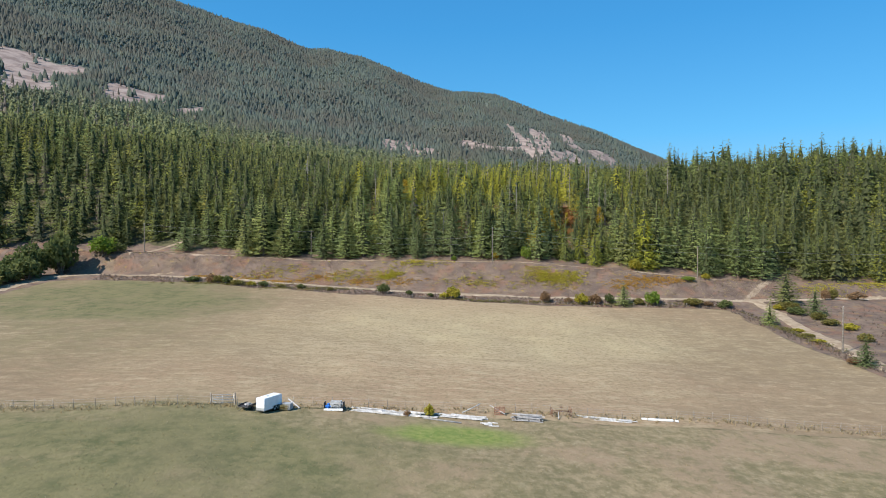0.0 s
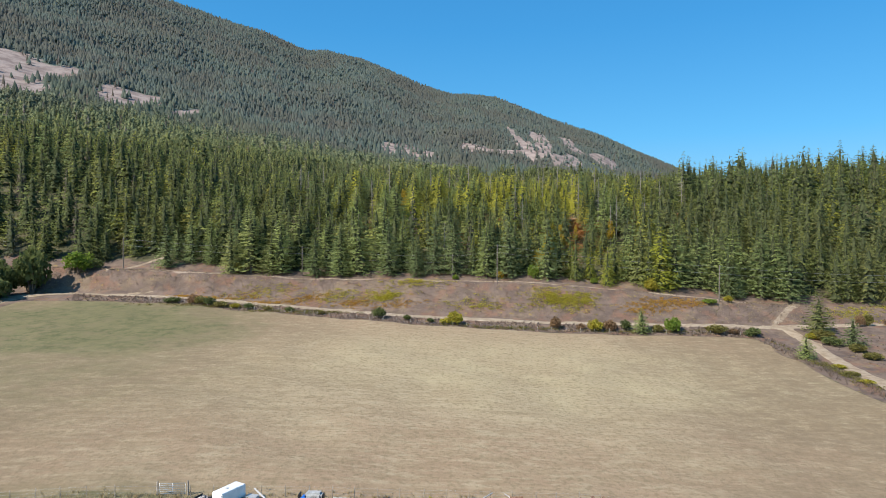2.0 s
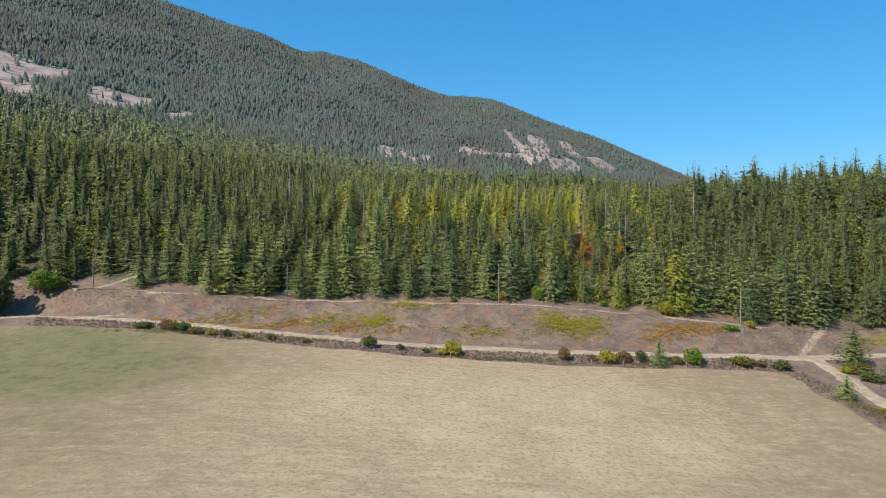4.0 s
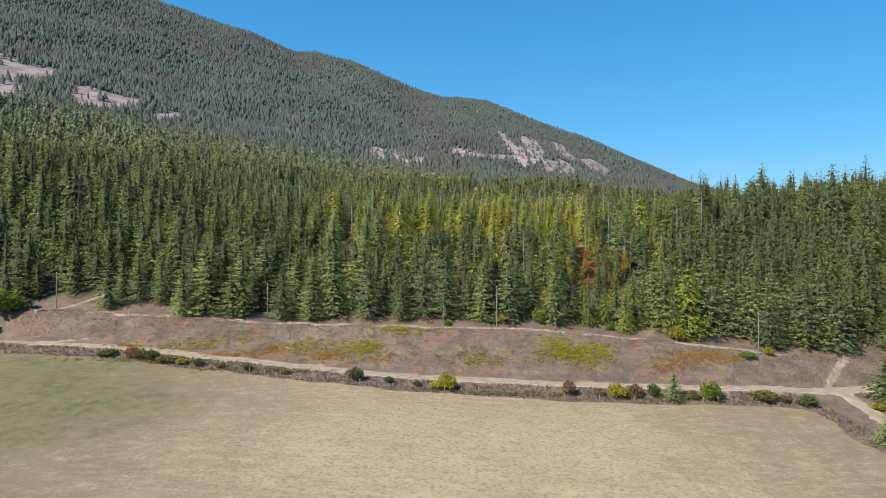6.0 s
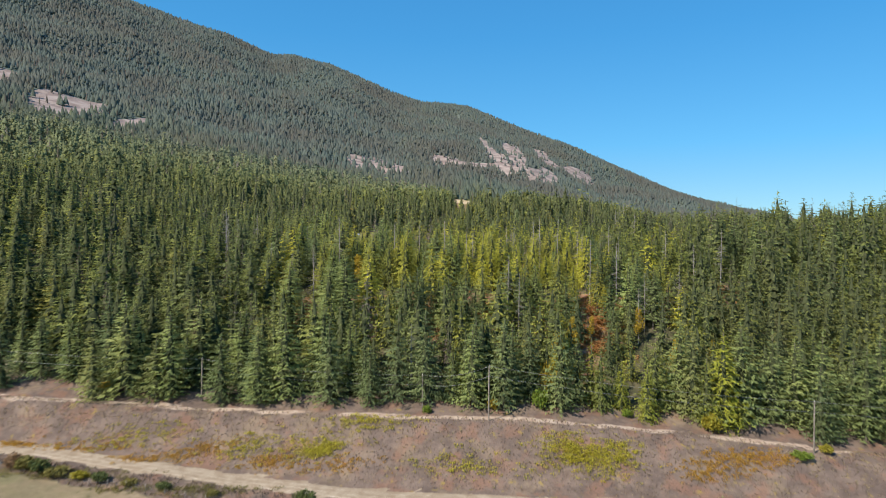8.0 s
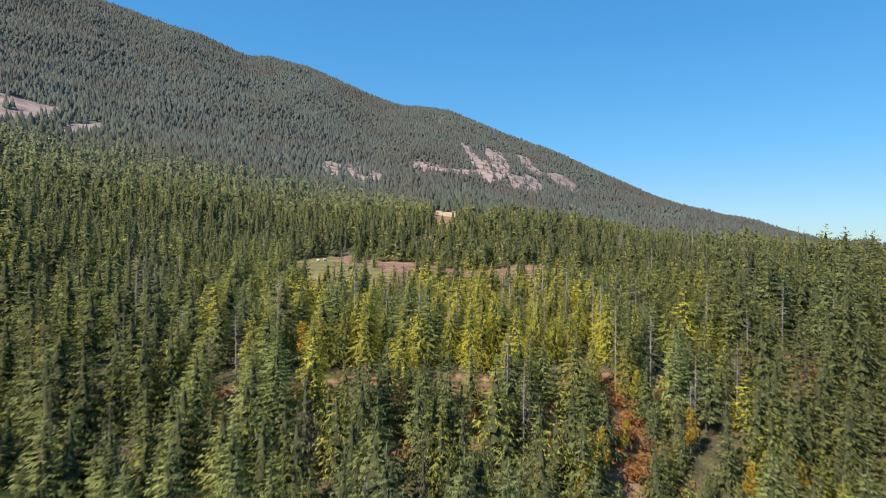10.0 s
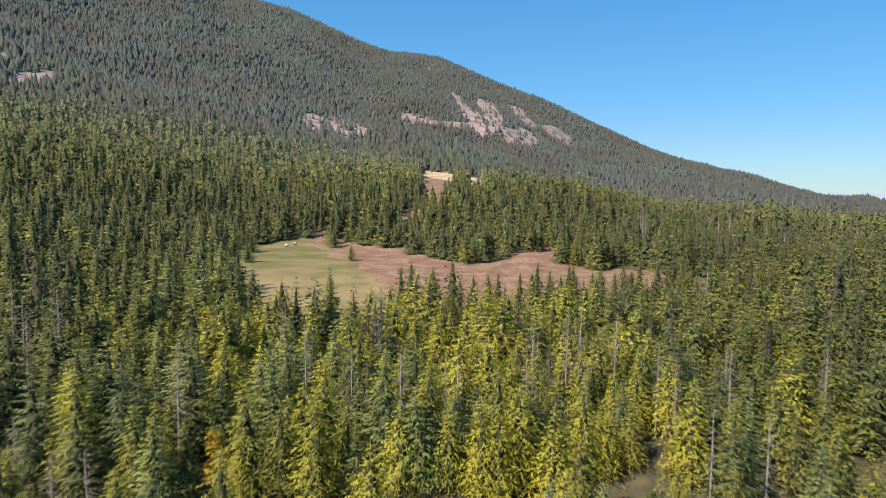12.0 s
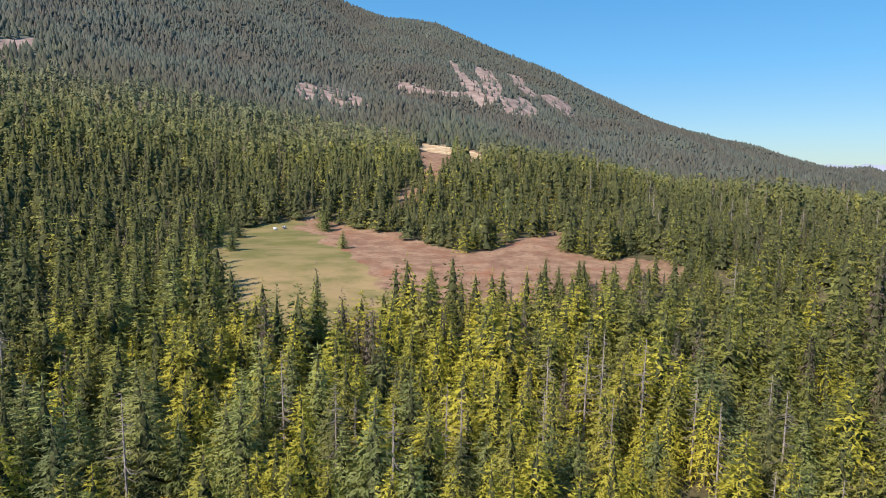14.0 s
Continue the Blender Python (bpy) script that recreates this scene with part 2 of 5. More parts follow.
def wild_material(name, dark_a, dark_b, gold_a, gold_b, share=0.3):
    """Mixed forest: hue follows each tree's kind; with distance a painted haze tint takes over."""
    n = Nodes(name, 0.9, 0.1)
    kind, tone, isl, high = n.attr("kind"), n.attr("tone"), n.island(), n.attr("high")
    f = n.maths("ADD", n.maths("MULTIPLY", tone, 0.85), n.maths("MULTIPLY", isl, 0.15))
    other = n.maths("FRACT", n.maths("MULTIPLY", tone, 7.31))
    # high blends in paler blue-grey tones: distance haze put into the needle colour
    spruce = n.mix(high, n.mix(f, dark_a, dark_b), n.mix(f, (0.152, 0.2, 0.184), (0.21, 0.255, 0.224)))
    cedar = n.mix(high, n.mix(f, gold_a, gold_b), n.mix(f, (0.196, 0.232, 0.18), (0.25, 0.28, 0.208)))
    c = n.mix(n.ramp(kind, 0.0, 1.0), spruce, cedar)
    c = n.mix(n.ramp(kind, 1.4, 1.6), c, n.mix(f, (0.13, 0.105, 0.085), (0.26, 0.22, 0.19)))
    c = n.mix(n.ramp(kind, 2.4, 2.6), c, n.mix(f, (0.3, 0.2, 0.03), (0.4, 0.31, 0.06)))
    near = n.maths("SUBTRACT", 1.0, high)
    c = n.mix(n.maths("MULTIPLY", near, n.ramp(other, 0.5, 1.0, 0.0, 0.55)), c, (0.098, 0.135, 0.08))
    c = n.mix(n.maths("MULTIPLY", near, n.ramp(other, 0.2, 0.0, 0.0, 0.45)), c, (0.2, 0.168, 0.072))
    c = n.mix(n.maths("MULTIPLY", near, n.ramp(n.noise(0.012, 4), 0.54, 0.7, 0.0, 0.3)), c, (0.175, 0.17, 0.08))
    c = n.mix(n.maths("MULTIPLY", near, n.ramp(n.noise(0.02, 3), 0.56, 0.7, 0.0, 0.3)), c, (0.15, 0.185, 0.06))
    grain = n.noise(2.6, 3, rough=0.7)
    c = n.mix(n.maths("MULTIPLY", n.maths("SUBTRACT", 1.0, high), n.ramp(grain, 0.5, 0.66, 0.0, 0.25)), c, (0.07, 0.085, 0.04))
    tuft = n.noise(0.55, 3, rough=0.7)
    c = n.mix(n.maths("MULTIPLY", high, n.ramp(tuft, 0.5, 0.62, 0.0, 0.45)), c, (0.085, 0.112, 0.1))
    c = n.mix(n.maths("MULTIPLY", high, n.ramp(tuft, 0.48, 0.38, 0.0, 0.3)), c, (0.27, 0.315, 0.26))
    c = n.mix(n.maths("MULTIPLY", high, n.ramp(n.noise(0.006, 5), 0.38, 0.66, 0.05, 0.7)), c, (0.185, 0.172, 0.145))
    # shade inside the crowns, painted on their cores and fading out with distance
    c = n.mix(n.maths("MULTIPLY", near, n.attr("core_shade")), c, (0.082, 0.094, 0.044))
    return n.leafy(c, share)


def plain(name, a, b, scale=3.0, rough=0.85, spec=0.2, metal=0.0, bump=0.3):
    n = Nodes(name, rough, spec)
    n.out.inputs["Metallic"].default_value = metal
    f = n.noise(scale, 5)
    c = n.mix(n.ramp(f, 0.35, 0.65), a, b)
    c = n.mix(n.ramp(n.noise(scale * 7, 4), 0.55, 0.75, 0.0, 0.4), c, tuple(0.6 * v for v in a))
    if bump:
        n.bump(f, bump, 0.03)
    return n.done(c)


M_GROUND = ground_material()
M_FOREST = wild_material("forest_needles", (0.134, 0.16, 0.052), (0.282, 0.302, 0.094), (0.232, 0.242, 0.044), (0.42, 0.41, 0.075))
M_FAR = wild_material("hazed_needles", (0.085, 0.118, 0.05), (0.17, 0.21, 0.082), (0.15, 0.175, 0.04), (0.285, 0.305, 0.066), 0.58)
M_STAND = wild_material("young_stand_needles", (0.17, 0.195, 0.055), (0.335, 0.355, 0.095), (0.36, 0.35, 0.048), (0.59, 0.555, 0.08))
M_SPRUCE = needle_material("spruce_needles", (0.15, 0.19, 0.07), (0.365, 0.42, 0.142))
M_CEDAR = needle_material("cedar_foliage", (0.22, 0.24, 0.037), (0.43, 0.435, 0.062))
M_GILT = needle_material("young_cedar_foliage", (0.37, 0.358, 0.05), (0.565, 0.535, 0.083))
M_BARK = plain("bark", (0.11, 0.085, 0.065), (0.2, 0.17, 0.14), 1.5)
M_DEAD = plain("dead_wood", (0.19, 0.165, 0.145), (0.33, 0.3, 0.27), 2.0)
M_POLE = plain("pole_wood", (0.15, 0.125, 0.1), (0.25, 0.22, 0.185), 2.0)
M_PALE = plain("pale_dirt", (0.38, 0.3, 0.22), (0.55, 0.46, 0.35), 0.4, 0.95, 0.1)
M_DIRT = plain("dirt", (0.24, 0.18, 0.125), (0.33, 0.26, 0.19), 0.5, 0.95, 0.1)
M_GRAVEL = plain("gravel", (0.27, 0.202, 0.135), (0.37, 0.295, 0.21), 0.5, 0.95, 0.1)


# ---- terrain ----
def smooth(a, b, v):
    u = np.clip((v - a) / (b - a), 0, 1)
    return u * u * (3 - 2 * u)


def pchip(xs, ys, v):
    """Monotone cubic through the knots."""
    xs, ys, v = np.asarray(xs, float), np.asarray(ys, float), np.asarray(v, float)
    h, d = np.diff(xs), np.diff(ys) / np.diff(xs)
    m = np.zeros_like(ys)
    m[0], m[-1] = d[0], d[-1]
    for i in range(1, len(xs) - 1):
        if d[i - 1] * d[i] > 0:
            m[i] = 3 * (h[i - 1] + h[i]) / ((2 * h[i] + h[i - 1]) / d[i - 1] + (h[i] + 2 * h[i - 1]) / d[i])
    v = np.clip(v, xs[0], xs[-1])
    i = np.clip(np.searchsorted(xs, v) - 1, 0, len(xs) - 2)
    u, hh = (v - xs[i]) / h[i], h[i]
    return (ys[i] * (1 + 2 * u) * (1 - u) ** 2 + m[i] * hh * u * (1 - u) ** 2 + ys[i + 1] * u * u * (3 - 2 * u) + m[i + 1] * hh * u * u * (u - 1))


RNG = np.random.default_rng(7)
WAVES = [(RNG.uniform(0, 2 * math.pi), RNG.uniform(0, 2 * math.pi), 0.6 + 0.8 * RNG.random()) for _ in range(28)]


def rough(x, y, size):
    """Gentle waves of about that length, between -1 and 1."""
    z = 0 * x
    for k, (a, p, s) in enumerate(WAVES):
        w = 2 * math.pi / (size * s)
        z = z + np.sin(w * (np.cos(a) * x + np.sin(a) * y) + p)
    return z / 7.0


LX = [-175, -130, -90, -50, -10, 30, 70, 100, 140]
EDGE_Y, EDGE_Z = [222, 220, 217, 206, 196, 194, 193.5, 190, 186], [10.5, 10.4, 10.0, 8.0, 6.3, 4.2, 3.3, 3.0, 2.6]
ROAD_Y, ROAD_Z = [234, 231.5, 227, 217, 207.5, 206, 202.5, 202, 210], [11.8, 11.6, 11.2, 9.0, 7.1, 5.5, 5.3, 4.8, 4.8]
BENCH_Y, BENCH_Z = [246, 243, 237, 235, 229, 225.5, 223, 220, 219], [20.5, 20.0, 19.2, 16.9, 16.9, 16.5, 13.3, 10.3, 9.0]
# bearing from the path, ridge distance and ridge height, and height of the middle slope
BEARING = [-75, -50, -36, -30, -25, -22, -17, -13.2, -11.2, -8, -2.5, 0.8, 5, 9.2, 14, 17.8, 22.8, 30, 36, 40.3, 60, 80]
RIDGE_D = [1900, 2000, 2100, 2180, 2240, 2280, 2340, 2400, 2440, 2450, 2440, 2420, 2380, 2350, 2300, 2260, 2250, 2390, 2660, 2870, 3200, 3000]
RIDGE_Z = [800, 822, 848, 872, 876, 861, 842, 797, 819, 796, 702, 648, 621, 553, 464, 383, 291, 202, 130, 106, 85, 75]
MIDDLE_Z = [340, 335, 318, 300, 288, 276, 255, 242, 230, 220, 200, 188, 176, 160, 142, 126, 108, 90, 74, 64, 48, 42]
OX, OY = 5.0, 150.0


def lines(x):
    f = lambda ys: np.interp(x, LX, ys)
    return f(EDGE_Y), f(EDGE_Z), f(ROAD_Y), f(ROAD_Z), f(BENCH_Y), f(BENCH_Z)


def height(x, y):
    x, y = np.asarray(x, float), np.asarray(y, float)
    ey, ez, ry, rz, by, bz = lines(x)
    near = 0.6 - 0.055 * np.clip(x, -35, 60)
    s = np.clip((y - 84) / (ey - 84), 0, 1)
    z = near + (ez - near) * s * s + np.clip(y - 84, -80, 0) * 0.01
    z = z + (rz - ez) * smooth(0, 1, (y - ey) / np.maximum(ry - 3.2 - ey, 1))
    bankrise = smooth(0, 1, (y - ry - 3.5) / (by - 1 - ry - 3.5)) * 0.5 + 0.5 * np.clip((y - ry - 3.5) / (by - 1 - ry - 3.5), 0, 1)
    z = z + (bz - rz) * bankrise
    top = by + 3
    u = np.clip((y - top) / (298 - top), 0, 1)
    z = z + (43.5 - bz) * (0.75 * u + 0.25 * smooth(0, 1, u))
    z = z + pchip([298, 350, 420, 480, 545, 600, 650, 750, 900, 1250], [0, 4.5, 13.5, 17.5, 21, 33, 46, 62, 87, 150], y)
    z = z + 0.19 * np.clip(-x - 90, 0, 160) * smooth(240, 350, y) + 0.06 * np.clip(x - 110, 0, 250) * smooth(240, 360, y)
    # mountain
    dx, dy = x - OX, y - OY
    r, az = np.hypot(dx, dy), np.degrees(np.arctan2(dx, dy))
    D, RZ, MZ = (np.interp(az, BEARING, k) for k in (RIDGE_D, RIDGE_Z, MIDDLE_Z))
    q = np.clip((r - 400) / 700, 0, 1)
    low = 62 + (MZ - 62) * (0.85 * q + 0.15 * q * q)
    v = np.clip((r - 1100) / (D - 1100), 0, 1)
    high = (RZ - 18 - MZ) * (0.8 * v + 0.35 * v * v - 0.15 * v ** 4)
    fall = np.clip((r - D) / 900, 0, 1) * (RZ - 20) * 0.9
    big = low + high - fall
    rel = smooth(600, 1300, r) * (1 - 0.75 * smooth(0.75, 1.0, v))
    big = big + rel * (16 * rough(x, y, 420) + 6 * rough(x + 300, y, 150))
    w = smooth(430, 800, r) * smooth(300, 420, y)
    z = z * (1 - w) + np.maximum(big, 0) * w
    z = z - 15 * smooth(150, 235, x) * smooth(385, 490, y) * (1 - smooth(760, 980, y))
    z = z + 0.18 * rough(x, y, 23) * (1 - smooth(70, 84, np.abs(y - ry + 70)) * 0) + 0.6 * rough(y, x, 60) * smooth(240, 300, y)
    return z


# ---- zones ----
def blob(x, y, cx, cy, rx, ry, turn=0.0, soft=0.35):
    c, s = math.cos(radians(turn)), math.sin(radians(turn))
    u, v = (x - cx) * c + (y - cy) * s, -(x - cx) * s + (y - cy) * c
    return 1 - smooth(1 - soft, 1 + soft, np.hypot(u / rx, v / ry))


def inside(x, y, corners, wob=4.0):
    """1 inside an outline, 0 outside, with an uneven edge."""
    x, y = np.asarray(x, float), np.asarray(y, float)
    (xs, ys), far = zip(*corners), 4 * wob + 1
    out = np.zeros(x.shape)
    near = (x > min(xs) - far) & (x < max(xs) + far) & (y > min(ys) - far) & (y < max(ys) + far)
    if not near.any():
        return out
    x, y = x[near], y[near]
    x, y = x + wob * rough(y, x, 31), y + wob * rough(x, y, 27)
    hit = np.zeros(x.shape, bool)
    for (x0, y0), (x1, y1) in zip(corners, corners[1:] + corners[:1]):
        cross = (y0 > y) != (y1 > y)
        hit ^= cross & (x < (x1 - x0) * (y - y0) / ((y1 - y0) or 1e-9) + x0)
    out[near] = hit
    return out


MEADOW = [(-30, 372), (-38, 412), (-58, 455), (-68, 500), (-72, 536), (-50, 545), (-27, 566), (14, 518), (31, 487), (51, 474), (76, 498), (104, 534), (88, 466), (122, 446), (113, 425), (73, 412), (41, 392), (14, 390), (-8, 376)]
# the upper clearing with its cut banks, and a small opening below it
CUT = [(38, 625), (37, 665), (42, 745), (44, 815), (60, 965), (96, 965), (86, 860), (90, 800), (72, 765), (70, 700), (58, 680), (48, 640)]
CUT_EAST = [(84, 840), (100, 955), (124, 950), (115, 850), (110, 785), (88, 705), (76, 695)]
CUT_LOW = [(18, 588), (20, 615), (33, 624), (32, 604), (24, 592)]
# logged slopes and slides on the mountain
CLEARCUT = [(-790, 1010), (-743, 1045), (-698, 1069), (-656, 1039), (-608, 1085), (-598, 1040), (-560, 900), (-506, 850), (-530, 770), (-600, 870), (-643, 932), (-690, 970), (-770, 960)]
LOGGED = [(-536, 1011), (-527, 1033), (-515, 1063), (-456, 1036), (-440, 1000), (-450, 935), (-464, 900), (-493, 930)]
LOGGED_LOW = [(-416, 983), (-396, 1023), (-378, 998), (-400, 960)]
SLIDE_A = [(192, 1896), (213, 1903), (218, 1855), (216, 1733), (232, 1620), (216, 1490), (200, 1520), (189, 1624)]
SLIDE_B = [(262, 1929), (320, 1989), (306, 1851), (310, 1764), (269, 1583), (231, 1505), (241, 1653)]
SLIDE_C = [(368, 1970), (405, 1982), (403, 1901), (404, 1775), (368, 1715), (358, 1815)]
SLIDE_D = [(412, 1798), (460, 1846), (509, 1877), (485, 1705), (450, 1670), (422, 1734)]
SLIDE_E = [(256, 1535), (302, 1567), (323, 1615), (353, 1592), (331, 1515), (285, 1465), (253, 1475)]
SLIDE_F = [(42, 1569), (97, 1574), (164, 1550), (203, 1532), (156, 1485), (92, 1488), (51, 1510)]
SLIDE_G = [(-126, 1277), (-95, 1279), (-68, 1400), (-25, 1380), (-10, 1150), (-52, 1150), (-84, 1170), (-118, 1180)]


def zone(x, y):
    """How far each kind of ground cover holds at a place."""
    ey, ez, ry, rz, by, bz = lines(x)
    z = {}
    wob = 1.2 * rough(x, y, 17)
    treeline = by + 10 + wob
    side = 86.5 + 0.02 * (y - 150) + 0.5 * wob
    west = np.interp(y, [150, 193, 216, 232], [-139, -136, -139, -128]) + 0.5 * wob
    flat = smooth(82, 86, y) * (1 - smooth(-1.5, 1.5, x - side)) * smooth(-1.5, 1.5, x - west)
    z["field"] = (1 - smooth(-1.5, 1.5, y - ey)) * flat
    z["pasture"] = 1 - smooth(82, 86, y)
    z["mown"] = smooth(22, 62, x) * smooth(105, 160, y)
    z["green"] = np.maximum.reduce([blob(x, y, -99, 188, 46, 34, -20, 0.6), 1.0 * blob(x, y, -36, 62, 34, 21, 0, 0.7), 0.45 * blob(x, y, -92, 142, 44, 44, 0, 0.95), 0.5 * blob(x, y, -8, 58, 22, 10, 0, 0.9), 0.6 * blob(x, y, 60, 58, 16, 20, 0, 0.9)]) * 1.1
    z["lush"] = np.maximum(blob(x, y, 1.5, 76.5, 9.5, 4.0, -3, 0.8), blob(x, y, 41, 217, 9, 3, -8, 0.6))
    open_land = np.maximum(smooth(-1.5, 1.5, y - ey), 1 - flat) * smooth(82, 86, y)
    z["bank"] = open_land * (1 - smooth(-1, 1, y - treeline))
    z["bare"] = (0.8 + 0.25 * rough(x, y, 11)) * np.exp(-(((y - by - 0.8 - 0.6 * wob) / 1.9) ** 2)) * smooth(-112, -104, x) * (1 - smooth(96, 110, x))
    z["marl"] = np.maximum(blob(x, y, 78, 925, 26, 55), blob(x, y, 110, 905, 16, 46))
    z["fern"] = np.maximum.reduce([blob(x, y, 55, 270, 8, 13, 0), blob(x, y, 107, 290, 10, 9, 0), blob(x, y, 3, 282, 46, 7, 3), blob(x, y, 52, 284, 26, 6, 0)] + [blob(x, y, gx, 273, 3.6, 13) for gx in (-33, -12, 7, 24, 37)] + [blob(x, y, 43, 243, 4.5, 7), blob(x, y, 48, 253, 5, 8)])
    mead = inside(x, y, MEADOW)
    brown = smooth(-22, 22, y - (540 - 2.6 * (x + 27)) + 16 * rough(x, y, 45) + 8 * wob)
    z["meadow"] = mead * (1 - brown)
    z["heath"] = mead * brown
    z["yard"] = np.maximum.reduce([inside(x, y + d, c, 2) for c in (CUT, CUT_EAST, CUT_LOW) for d in (0, 14)])
    z["slide"] = np.maximum.reduce([inside(x, y + d, c, w) for d in (0, 18, 36) for c, w in ((CLEARCUT, 8), (LOGGED, 5), (LOGGED_LOW, 4), (SLIDE_A, 6), (SLIDE_B, 6), (SLIDE_C, 6), (SLIDE_D, 6), (SLIDE_E, 7))] + [inside(x, y, c, 9) for c in (SLIDE_F, SLIDE_G)])
    return z


def polar(x, y):
    dx, dy = x - OX, y - OY
    return np.degrees(np.arctan2(dx, dy)), np.hypot(dx, dy)


# the ground sheet: fine where the walk passes, coarse far off
def spread(stops):
    out = [stops[0][0]]
    for (a, _), (b, step) in zip(stops, stops[1:]):
        k = max(1, round((b - a) / step))
        out += [a + (b - a) * (i + 1) / k for i in range(k)]
    return np.array(out)


def rounded(V, T, axis):
    """Turn the triangles of crowns outwards and give normals that follow the crown's round form."""
    def outward(p, c):
        d = p[:, :2] - c
        d = d / (np.hypot(d[:, 0], d[:, 1])[:, None] + 0.02)
        return np.concatenate([d, np.full((len(d), 1), 0.5)], 1)

    A, B, C = V[T[:, 0]], V[T[:, 1]], V[T[:, 2]]
    N = np.cross(B - A, C - A)
    N /= np.linalg.norm(N, axis=1)[:, None] + 1e-9
    back = (N * outward((A + B + C) / 3, axis[T[:, 0]])).sum(1) < 0
    T = np.where(back[:, None], T[:, ::-1], T)
    N = np.where(back[:, None], -N, N)
    out = outward(V, axis)
    R = 0.62 * out / np.linalg.norm(out, axis=1)[:, None]
    for k in range(3):
        R[T[:, k]] += 0.38 * N
    return T, R / np.linalg.norm(R, axis=1)[:, None]


def mesh_of(name, V, faces, mats, attrs=None, shade=False, normals=None):
    me = bpy.data.meshes.new(name)
    V, faces = np.asarray(V, np.float32), np.asarray(faces, np.int32)
    k = faces.shape[1]
    me.vertices.add(len(V))
    me.vertices.foreach_set("co", V.ravel())
    me.loops.add(faces.size)
    me.loops.foreach_set("vertex_index", faces.ravel())
    me.polygons.add(len(faces))
    me.polygons.foreach_set("loop_start", np.arange(0, faces.size, k, dtype=np.int32))
    for m in mats:
        me.materials.append(m)
    me.update(calc_edges=True)
    for key, val in (attrs or {}).items():
        a = me.attributes.new(key, "FLOAT", "POINT")
        a.data.foreach_set("value", np.asarray(val, np.float32))
    if shade:
        me.polygons.foreach_set("use_smooth", np.ones(len(faces), bool))
    if normals is not None:
        a = me.attributes.new("custom_normal", "FLOAT_VECTOR", "POINT")
        a.data.foreach_set("vector", np.asarray(normals, np.float32).ravel())
    return me


gx = spread([(-4800, 0), (-2000, 350), (-900, 40), (-420, 14), (-135, 7), (135, 2.8), (420, 7), (900, 14), (2000, 40), (4800, 350)])
gy = spread([(-2500, 0), (-300, 250), (40, 20), (305, 2.4), (620, 3.6), (700, 6), (2000, 14), (2700, 30), (4800, 260)])
GX, GY = np.meshgrid(gx, gy)
GX, GY = GX.ravel(), GY.ravel()
GZ = height(GX, GY)
ix = np.arange(len(gy) - 1)[:, None] * len(gx) + np.arange(len(gx) - 1)[None]
quads = np.stack([ix, ix + 1, ix + 1 + len(gx), ix + len(gx)], -1).reshape(-1, 4)
zz = zone(GX, GY)
for ox, oy in ((3.5, 0), (-3.5, 0), (0, 4), (0, -4)):
    wide = zone(GX + ox, GY + oy)
    for key in ("meadow", "heath", "yard"):
        zz[key] = np.maximum(zz[key], wide[key])
zz["meadow"] = zz["meadow"] * (1 - 0.5 * zz["heath"])
zz["lea"] = zz["meadow"]
zz["straw"] = blob(GX, GY, 5, 415, 62, 32, -8, 0.5)
zz["far_tint"] = smooth(500, 1050, polar(GX, GY)[1])
zz["heath"] = np.maximum(zz["heath"], zz["yard"])
zz["russet"] = zz["field"] * np.maximum(1 - smooth(100, 130, GY + 8 * rough(GX, GY, 50)), smooth(150, 186, GY + 6 * rough(GX, GY, 40)))
zz["dull"] = np.maximum(smooth(-8, -75, GX + 10 * rough(GX, GY, 40)), smooth(26, 70, GX - 0.2 * (GY - 130) + 8 * rough(GX, GY, 33)))
zz["pale"] = zz["field"] * blob(GX, GY, 22, 158, 55, 26, -6, 0.6)
zz.pop("meadow"), zz.pop("yard")
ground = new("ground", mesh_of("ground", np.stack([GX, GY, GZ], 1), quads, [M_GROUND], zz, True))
tagged(ground, "rolling ground of dry mown field, brushy bank and wooded hills", "ground", kind="structure")


